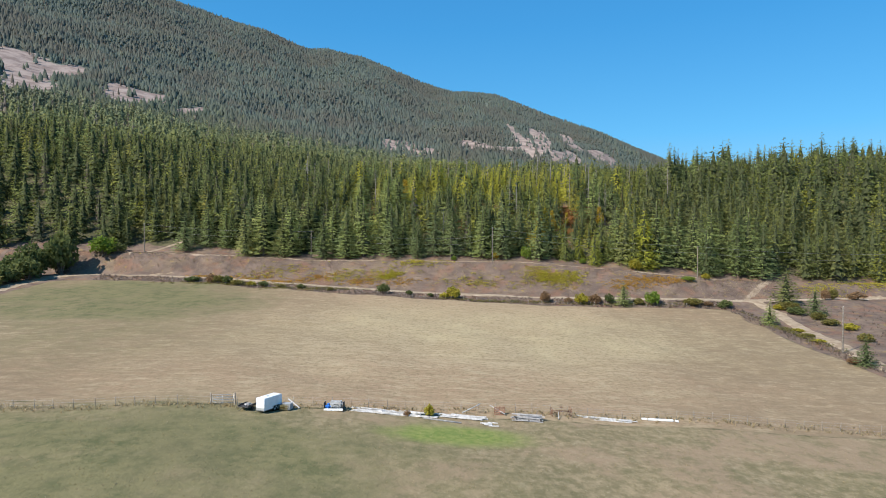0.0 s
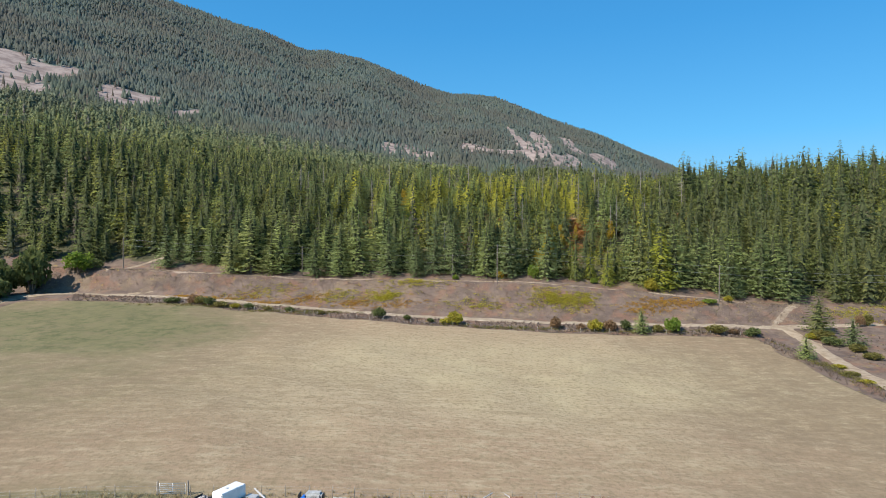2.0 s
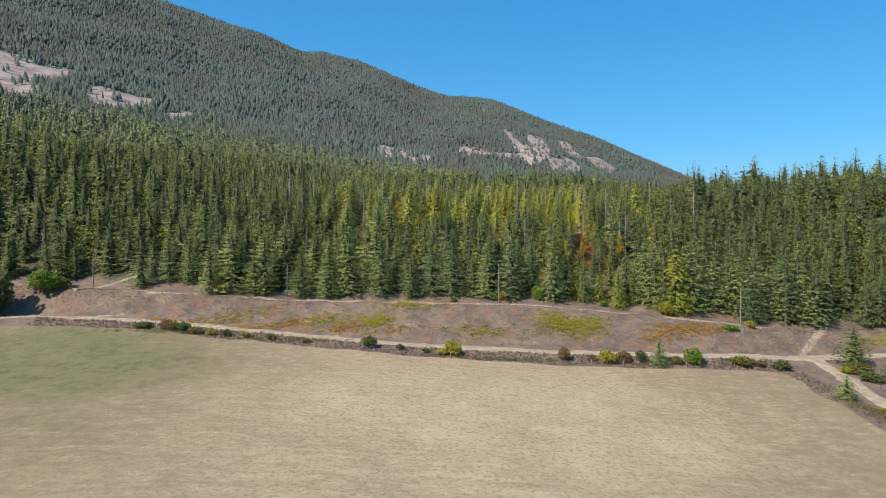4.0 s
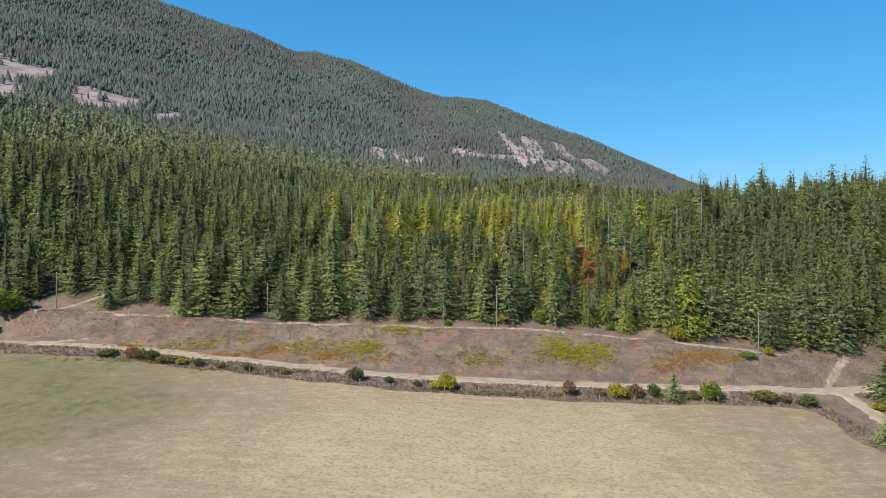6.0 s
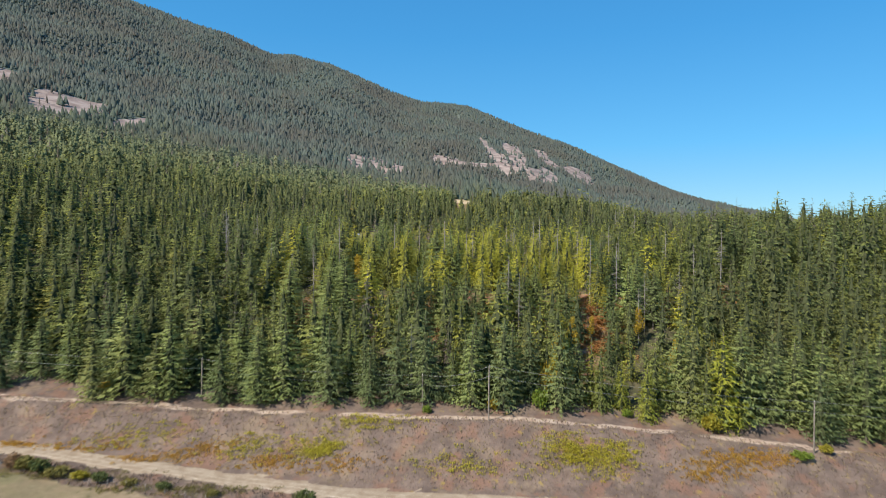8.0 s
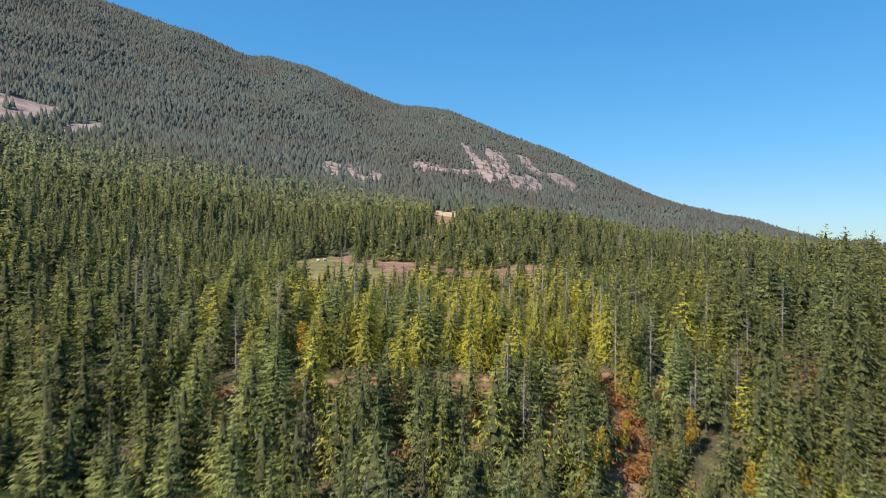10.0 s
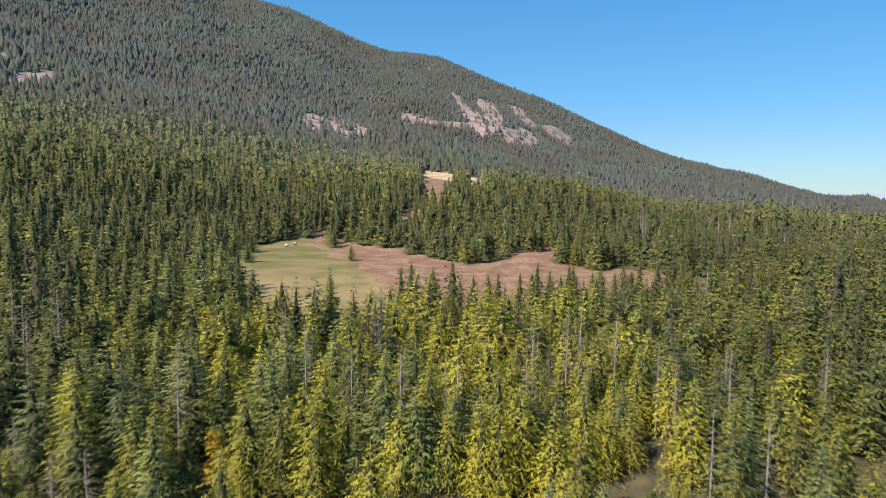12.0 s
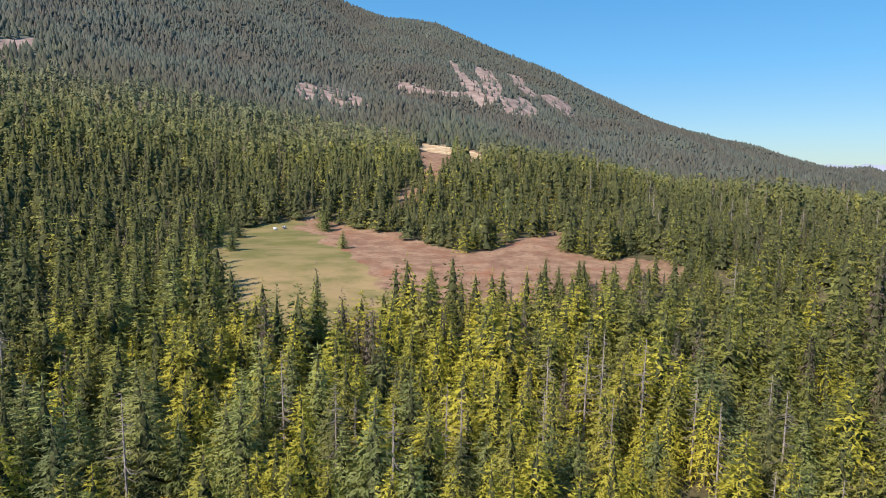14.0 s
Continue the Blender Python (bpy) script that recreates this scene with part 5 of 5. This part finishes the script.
M_RUBBER = plain("rubber", (0.018, 0.018, 0.018), (0.04, 0.038, 0.036), 6, 0.9)
M_BLUE = plain("blue_tarp", (0.02, 0.13, 0.5), (0.05, 0.24, 0.68), 3, 0.5, 0.4)
M_TARP = plain("grey_tarp", (0.3, 0.3, 0.29), (0.46, 0.46, 0.45), 2.5, 0.7)
M_GREYBOX = plain("grey_sheet_metal", (0.3, 0.31, 0.32), (0.42, 0.43, 0.44), 3, 0.5, 0.4)


def block(name, size, mat, bevel=0.02, at=(0, 0, 0)):
    """A box with softened edges, standing on its base."""
    bm = bmesh.new()
    bmesh.ops.create_cube(bm, size=1.0)
    bmesh.ops.scale(bm, vec=size, verts=bm.verts)
    if bevel:
        bmesh.ops.bevel(bm, geom=bm.edges[:], offset=bevel, segments=2, affect="EDGES")
    bmesh.ops.translate(bm, vec=(at[0], at[1], at[2] + size[2] / 2), verts=bm.verts)
    me = bpy.data.meshes.new(name)
    bm.to_mesh(me)
    bm.free()
    me.materials.append(mat)
    return me


def rod(name, path, r, mat, sides=6):
    return arrays(name, pole_mesh(path, [r] * len(path), sides), mat, True)


def gz(px, py):
    return float(height(px, py))


FENCE_X, FENCE_Y = [-75, -57, -43, -29, -14, 1, 17, 33, 49, 61, 80], [79, 80.5, 81.8, 83.8, 85.4, 86.9, 87.5, 88.0, 87.4, 86.4, 86]
wire_fence = thing("wire_fence", "low wire fence of thin dark posts across the field", "fence")
posts = [arrays("fence_post", pole_mesh([(0, 0, -0.3), (lean, 0.02, 0.7), (lean * 1.8, 0.03, 1.35)], [0.05, 0.045, 0.035], 5), M_POST) for lean in (-0.05, 0.0, 0.04, 0.09)]
rng = np.random.default_rng(8)
row = []
for px in np.arange(-74, 79, 2.55):
    px = px + rng.uniform(-0.2, 0.2)
    if -33.2 < px < -28.3:
        continue
    py = float(np.interp(px, FENCE_X, FENCE_Y))
    row.append((px, py, gz(px, py)))
    part("fence_post", posts[int(rng.integers(0, 4))], wire_fence, m=pose(*row[-1], 0, 0, float(rng.uniform(0, 360))))
for up in (0.45, 0.8, 1.15):
    for piece in (row[:17], row[17:]):
        part("fence_wire", rod("fence_wire", [(a, b, c + up) for a, b, c in piece], 0.008, M_WIRE, 3), wire_fence)
road_fence = thing("roadside_fence", "old wire fence of grey wooden posts on the verge", "fence")
row = []
for px in np.arange(-100, 86, 4.1):
    py = float(np.interp(px, LX, EDGE_Y)) + 1.4 + rng.uniform(-0.2, 0.2)
    row.append((px, py, gz(px, py)))
    part("fence_post", posts[int(rng.integers(0, 4))], road_fence, m=pose(*row[-1], 0, 0, float(rng.uniform(0, 360))) @ Matrix.Diagonal((1.7, 1.7, 1.0, 1)))
for up in (0.5, 1.0):
    part("fence_wire", rod("fence_wire", [(a, b, c + up) for a, b, c in row], 0.008, M_WIRE, 3), road_fence)

# ---- gate, trailers and stacked things at the fence ----
gate = thing("farm_gate", "grey tubular metal farm gate between wooden posts", "gate", pose(-30.05, 84.3, gz(-30, 84.3), 0, 0, 5))
for k in range(6):
    part("bar", rod("bar", [(-1.4, 0, 0.2 + 0.22 * k), (1.4, 0, 0.2 + 0.22 * k)], 0.03, M_STEEL), gate)
for sx in (-1.4, 0.0, 1.4):
    part("upright", rod("upright", [(sx, 0, 0.16), (sx, 0, 1.34)], 0.03, M_STEEL), gate)
for sx in (-1.6, 1.62):
    part("gate_post", rod("gate_post", [(sx, 0.02, -0.4), (sx, 0.02, 1.55)], 0.1, M_POST, 8), gate)


def wheel(parent, at, r, width, hub, axis=90):
    """A tyre with its rim, standing on its rolling edge."""
    V, T = [], []
    n, m = 20, 8
    for i in range(n):
        a = 2 * math.pi * i / n
        for j in range(m):
            b = 2 * math.pi * j / m
            q = r - width * 0.42 + width * 0.42 * math.cos(b)
            V.append((q * math.cos(a), width * 0.5 * math.sin(b), q * math.sin(a)))
            p, s = ((i + 1) % n) * m, (j + 1) % m
            T += [(i * m + j, p + j, p + s), (i * m + j, p + s, i * m + s)]
    w = part("wheel", arrays("tyre", (np.array(V), np.array(T)), M_RUBBER, True), parent, "black rubber tyre", pose(*at, 0, 0, axis - 90))
    part("rim", arrays("rim", pole_mesh([(0, -width * 0.3, 0), (0, width * 0.3, 0)], [r * 0.58, r * 0.58], 14), hub), w)
    return w


# enclosed cargo trailer
cargo = thing("cargo_trailer", "white enclosed cargo trailer parked on the grass", "trailer", pose(-23.1, 82.1, gz(-23.1, 82.1), 0, 0, -28) @ Matrix.Diagonal((0.86, 0.82, 0.9, 1)))
part("body", block("body", (1.72, 4.0, 1.72), M_WHITE, 0.06, (0, 0, 0.42)), cargo)
part("roof", block("roof", (1.62, 3.9, 0.06), M_WHITE, 0.025, (0, 0, 2.13)), cargo)
part("roof_vent", block("roof_vent", (0.36, 0.36, 0.1), M_GREYBOX, 0.02, (0, -0.3, 2.18)), cargo)
part("rear_door", block("rear_door", (1.5, 0.03, 1.5), M_WHITE, 0.01, (0, -2.012, 0.53)), cargo)
part("stone_guard", block("stone_guard", (1.7, 0.03, 0.4), M_STEEL, 0.01, (0, -2.02, 0.42)), cargo)
part("frame", block("frame", (1.5, 4.0, 0.12), M_DARK, 0.01, (0, 0, 0.31)), cargo)
part("drawbar", rod("drawbar", [(0, -2.0, 0.4), (0, -3.0, 0.38)], 0.05, M_DARK), cargo)
for sx in (-0.9, 0.9):
    for sy in (0.25, 0.98):
        wheel(cargo, (sx, sy, 0.34), 0.34, 0.2, M_STEEL, 0)
    part("fender", block("fender", (0.26, 1.6, 0.06), M_DARK, 0.02, (sx, 0.62, 0.72)), cargo)

flat = thing("flatbed_trailer", "small dark flatbed trailer parked beside the white trailer", "trailer", pose(-26.0, 82.2, gz(-26.0, 82.2), 0, 0, -20) @ Matrix.Diagonal((0.9, 0.75, 0.9, 1)))
part("deck", block("deck", (1.7, 2.6, 0.1), M_DARK, 0.02, (0, 0, 0.55)), flat)
for sx in (-0.85, 0.85):
    part("side_rail", block("side_rail", (0.06, 2.6, 0.22), M_DARK, 0.01, (sx, 0, 0.65)), flat)
    wheel(flat, (sx * 0.92, 0.1, 0.3), 0.3, 0.2, M_DARK, 0)
part("load", arrays("load", leaves(91, [(0, 0.2, 0.7, 0.6, 0.14)], 60, 0.25), M_PLANK), flat, "grey scrap wood heaped on the deck")
part("drawbar", rod("drawbar", [(0, -1.3, 0.5), (-0.1, -2.3, 0.28)], 0.045, M_DARK), flat)

crate = thing("metal_box", "grey sheet-metal box lying beside the trailer", "box", pose(-20.9, 82.9, gz(-20.9, 82.9), 0, 0, -12) @ Matrix.Diagonal((0.9, 0.9, 0.95, 1)))
part("body", block("body", (1.35, 1.0, 0.8), M_GREYBOX, 0.03, (0, 0, 0.08)), crate)
part("lid", block("lid", (1.42, 1.06, 0.06), M_GREYBOX, 0.02, (0, 0, 0.88)), crate)
for sx in (-0.5, 0.5):
    part("skid", block("skid", (0.1, 1.0, 0.1), M_DARK, 0.01, (sx, 0, -0.02)), crate)
lean_board = tagged(new("leaning_board", block("leaning_board", (0.2, 2.4, 0.05), M_BOARD, 0.01)), "pale board leaning against the grey box", "board")
lean_board.matrix_basis = pose(-20.3, 84.0, gz(-20.3, 84.0) + 0.55, 22, 0, 55)

tarp = thing("covered_pallet", "pallet of goods under blue and grey tarps", "pallet", pose(-14.8, 84.1, gz(-14.8, 84.1), 0, 0, -4))
for k in range(5):
    part("slat", block("slat", (2.7, 0.14, 0.04), M_BOARD, 0.005, (0, -0.6 + 0.3 * k, 0.14)), tarp)
for sx in (-1.2, 0, 1.2):
    part("runner", block("runner", (0.1, 1.4, 0.14), M_BOARD, 0.005, (sx, 0, 0)), tarp)
part("bundle", block("bundle", (1.9, 1.1, 0.95), M_TARP, 0.22, (0.25, 0.1, 0.18)), tarp, "sagging grey tarp over a square load")
part("blue_bundle", block("blue_bundle", (0.75, 0.8, 0.7), M_BLUE, 0.24, (-0.75, -0.3, 0.18)), tarp, "bright blue tarp bundle")
for sx, tilt in ((-1.3, 4), (1.3, -5)):
    part("side_frame", block("side_frame", (0.1, 1.0, 0.92), M_DARK, 0.05, (sx, 0, 0.12)), tarp, "black frame end")
part("front_board", block("front_board", (2.6, 0.05, 0.3), M_WHITE, 0.01, (0.05, -0.76, 0.02)), tarp, "white board along the pallet front")
part("hose", rod("hose", [(0.35 + 0.45 * math.cos(a), -0.62, 0.55 + 0.3 * math.sin(a)) for a in np.linspace(0, 6.28, 16)], 0.03, M_RUBBER), tarp, "coiled black hose")


def boards(name, label, x0, x1, y0, y1, n, mat, seed, lo=2.4, hi=4.8, layers=0.35):
    """Loose boards lying roughly alongside one another in a long heap."""
    rng = np.random.default_rng(seed)
    cx, cy = (x0 + x1) / 2, (y0 + y1) / 2
    z0 = gz(cx, cy)
    ob = thing(name, label, "lumber", pose(cx, cy, z0), "heaps of old lumber")
    for k in range(n):
        L, w = rng.uniform(lo, hi), rng.uniform(0.16, 0.34)
        u = rng.uniform(x0 + L / 2, max(x0 + L / 2 + 0.1, x1 - L / 2))
        yy = np.interp(u, [x0, x1], [y0, y1]) + rng.uniform(-0.8, 0.8)
        zz = gz(u, yy) - z0 + 0.02 + layers * rng.random() * (1 - abs(yy - np.interp(u, [x0, x1], [y0, y1])) / 0.9)
        part("board", block("board", (L, w, rng.uniform(0.04, 0.09)), mat, 0.008), ob, m=pose(u - cx, yy - cy, zz, float(rng.uniform(-4, 4)), float(rng.uniform(-1.5, 1.5)) + 3.1 * (1 if x1 > x0 else 0), float(rng.uniform(-9, 5)) - 3))
    return ob


boards("board_heap", "long heap of grey-white weathered boards on the grass", -13.2, -6.0, 85.0, 84.0, 22, M_BOARD, 1)
boards("board_heap", "flattened heap of pale boards beside the fence", -7.5, 0.2, 84.0, 84.2, 22, M_BOARD, 2)
boards("board_heap", "scattered whitish boards and beams on the grass", -0.8, 6.4, 84.2, 83.6, 24, M_BOARD, 3)
boards("board_heap", "few pale broken boards lying apart on grass", 4.6, 7.4, 81.9, 81.6, 7, M_BOARD, 4, 0.7, 1.4, 0.1)
boards("plank_stack", "stack of silver-grey planks on dark bearers", 9.2, 13.9, 84.0, 84.4, 18, M_PLANK, 5, 2.4, 4.0, 0.75)
bear = thing("bearers", "dark timber bearers under a plank stack", "timber", pose(11.6, 84.1, gz(11.6, 84.1)))
for sx in (-1.6, 0, 1.6):
    part("bearer", block("bearer", (0.2, 1.6, 0.24), M_DARK, 0.02, (sx, 0, -0.05)), bear)
grid = thing("leaning_pallet", "rusty red wooden pallet leaning on the wire fence", "pallet", pose(7.9, 85.9, gz(7.9, 85.9), -20, 0, 4))
for k in range(5):
    part("slat", block("slat", (1.5, 0.03, 0.13), M_RUSTWOOD, 0.005, (0, 0, 0.05 + 0.24 * k)), grid)
for sx in (-0.68, 0, 0.68):
    part("bearer", block("bearer", (0.09, 0.08, 1.15), M_RUSTWOOD, 0.005, (sx, 0.06, 0)), grid)
tagged(new("propped_pole", rod("propped_pole", [(2.6, 85.2, gz(2.6, 85.2) + 0.3), (5.2, 86.6, gz(5.2, 86.6) + 1.25)], 0.06, M_BOARD)), "pale pole propped on the wire fence", "pole")
tagged(new("propped_pole", rod("propped_pole", [(8.6, 85.6, gz(8.6, 85.6) + 0.25), (6.6, 87.1, gz(6.6, 87.1) + 1.0)], 0.06, M_PLANK)), "grey pole propped on the wire fence", "pole")
tagged(new("beam", rod("beam", [(-2.6, 82.6, gz(-2.6, 82.6) + 0.1), (2.4, 81.4, gz(2.4, 81.4) + 0.1)], 0.1, M_PLANK)), "grey weathered beam lying in the grass", "beam")

# old horse-drawn rake
rake = thing("hay_rake", "rusty old hay rake with two spoked wheels", "farm implement", pose(16.5, 86.4, gz(16.5, 86.4), 0, 0, 6))
for sx in (-1.35, 1.35):
    n = 28
    ring = [(sx, 0.66 * math.cos(2 * math.pi * k / n), 0.66 + 0.66 * math.sin(2 * math.pi * k / n)) for k in range(n + 1)]
    w = part("wheel", rod("wheel", ring, 0.035, M_RUST_IRON, 5), rake)
    for k in range(10):
        a = 2 * math.pi * k / 10
        part("spoke", rod("spoke", [(sx, 0, 0.66), (sx, 0.64 * math.cos(a), 0.66 + 0.64 * math.sin(a))], 0.014, M_RUST_IRON, 4), w)
part("axle", rod("axle", [(-1.4, 0, 0.66), (1.4, 0, 0.66)], 0.045, M_RUST_IRON), rake)
part("tool_bar", rod("tool_bar", [(-1.25, 0.2, 0.8), (1.25, 0.2, 0.8)], 0.04, M_RUST_IRON), rake)
part("shaft", rod("shaft", [(-0.3, 0, 0.6), (-0.9, -1.7, 0.15)], 0.05, M_PLANK), rake, "grey wooden shaft")
part("seat", block("seat", (0.42, 0.36, 0.07), M_RUST_IRON, 0.03, (0.1, 0.3, 1.2)), rake)
part("seat_post", rod("seat_post", [(0.1, 0.05, 0.7), (0.1, 0.3, 1.22)], 0.025, M_RUST_IRON), rake)
for k in range(13):
    u = -1.2 + 0.2 * k
    part("tine", rod("tine", [(u, 0.2, 0.8), (u, 0.62, 0.72), (u, 0.78, 0.35), (u, 0.6, 0.06)], 0.013, M_RUST_IRON, 4), rake)

boards("board_heap", "thin line of pale boards lying along the fence", 18.6, 27.2, 87.0, 86.5, 16, M_BOARD, 6, 2.0, 4.0, 0.2)
beam = tagged(new("white_beam", block("white_beam", (4.3, 0.34, 0.26), M_WHITE, 0.03)), "long white boxed beam lying on the grass", "beam")
beam.matrix_basis = pose(30.2, 87.1, gz(30.2, 87.1) + 0.02, 0, 0, -12)
stub = tagged(new("white_block", block("white_block", (0.5, 0.34, 0.26), M_WHITE, 0.03)), "short white offcut lying beside the beam", "beam")
stub.matrix_basis = pose(32.75, 86.55, gz(32.7, 86.6) + 0.02, 0, 0, -14)


# tufts of taller grass along the fence and in the pasture
for px, py, turn in ((-43.0, 533.8, 20), (-39.1, 538.0, 65)):
    bale = thing("wrapped_bale", "white wrapped hay bale lying on the meadow", "hay bale", pose(px, py, gz(px, py), 0, 0, turn), "bales on the meadow")
    ring = [pole_mesh([(-0.85, 0, 0.72), (-0.8, 0, 0.72), (0.8, 0, 0.72), (0.85, 0, 0.72)], [0.62, 0.72, 0.72, 0.62], 14)]
    part("wrap", arrays("wrap", join(*ring), M_WHITE, True), bale)


def along_fence(n, rng):
    px = rng.uniform(-60, 62, n)
    return px, np.interp(px, FENCE_X, FENCE_Y) + rng.normal(0, 0.8, n)


def in_pasture(n, rng):
    return rng.uniform(-48, 52, n), rng.uniform(42, 84, n)


def blades(name, label, n, where, mat, seed, lo, hi):
    rng = np.random.default_rng(seed)
    V, T = [], []
    for k in range(9):
        a, l = rng.random() * 6.28, 0.25 + 0.35 * rng.random()
        o = np.array([0.14 * rng.standard_normal(), 0.14 * rng.standard_normal(), 0])
        V += [o + (0.05 * math.sin(a), -0.05 * math.cos(a), 0), o - (0.05 * math.sin(a), -0.05 * math.cos(a), 0), o + (l * math.cos(a), l * math.sin(a), 0.9 + 0.3 * rng.random())]
        T.append((3 * k, 3 * k + 1, 3 * k + 2))
    px, py = where(n, rng)
    size = rng.uniform(lo, hi, n)
    P, F = scatter((np.array(V), np.array(T)), np.stack([px, py, height(px, py) - 0.02], 1), size, rng.uniform(0, 6.28, n), size * 1.3)
    tagged(new(name, mesh_of(name, P, F, [mat])), label, "grass", kind="stuff")


M_STRAW = leaf_material("straw", (0.3, 0.23, 0.12), (0.5, 0.41, 0.25))
M_TUFT = leaf_material("green_tufts", (0.2, 0.19, 0.08), (0.34, 0.3, 0.15))
blades("fence_grass", "tall dry grass along the wire fence", 700, along_fence, M_STRAW, 41, 0.2, 0.55)
blades("pasture_tufts", "dull green weed tufts in the pasture", 3600, in_pasture, M_TUFT, 42, 0.05, 0.15)
blades("pasture_straw", "dry straw tufts in the pasture", 4200, in_pasture, M_STRAW, 43, 0.05, 0.17)


# far hills beyond the ridge, the haze painted into their colour
def hills(name, label, base, top, a0, a1, dist, seed):
    """A distant ridge rising out of the plain, haze-blue by its material."""
    rng = np.random.default_rng(seed)
    n = 60
    V = []
    for i in range(n + 1):
        u = i / n
        a = radians(a0 + (a1 - a0) * u)
        h = base + (top - base) * math.sin(math.pi * u) ** 0.8 * (0.75 + 0.25 * math.sin(5 * u + seed) + 0.05 * rng.standard_normal())
        for d, z in ((-260, -20), (0, h), (300, -20)):
            V.append((OX + (dist + d) * math.sin(a), OY + (dist + d) * math.cos(a), z))
    F = [(3 * i + k, 3 * i + 3 + k, 3 * i + 4 + k, 3 * i + 1 + k) for i in range(n) for k in range(2)]
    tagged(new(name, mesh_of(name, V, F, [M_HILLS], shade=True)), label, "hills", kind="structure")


# pale blue base colour stands in for the haze over the distance
M_HILLS = plain("haze_blue_hills", (0.3, 0.36, 0.44), (0.36, 0.42, 0.5), 0.004, 1.0, 0.0, bump=0)
hills("backdrop", "distant hills beyond the ridge, coloured pale blue with haze", 40, 235, 28, 62, 4300, 2)
blades("dry_brush", "low grey-brown dry brush covering the bank", 8200, on_bank, M_BRUSH, 31, 0.15, 0.42)
blades("verge_brush", "dry weeds and brush along the road verge", 2200, on_verge, M_BRUSH, 32, 0.3, 0.8)
blades("side_brush", "dry brush beside the branch road", 1800, on_side, M_BRUSH, 33, 0.3, 0.8)
blades("bank_straw", "pale dry grass tufts on the bank", 3000, on_bank, M_STRAW, 37, 0.2, 0.5)
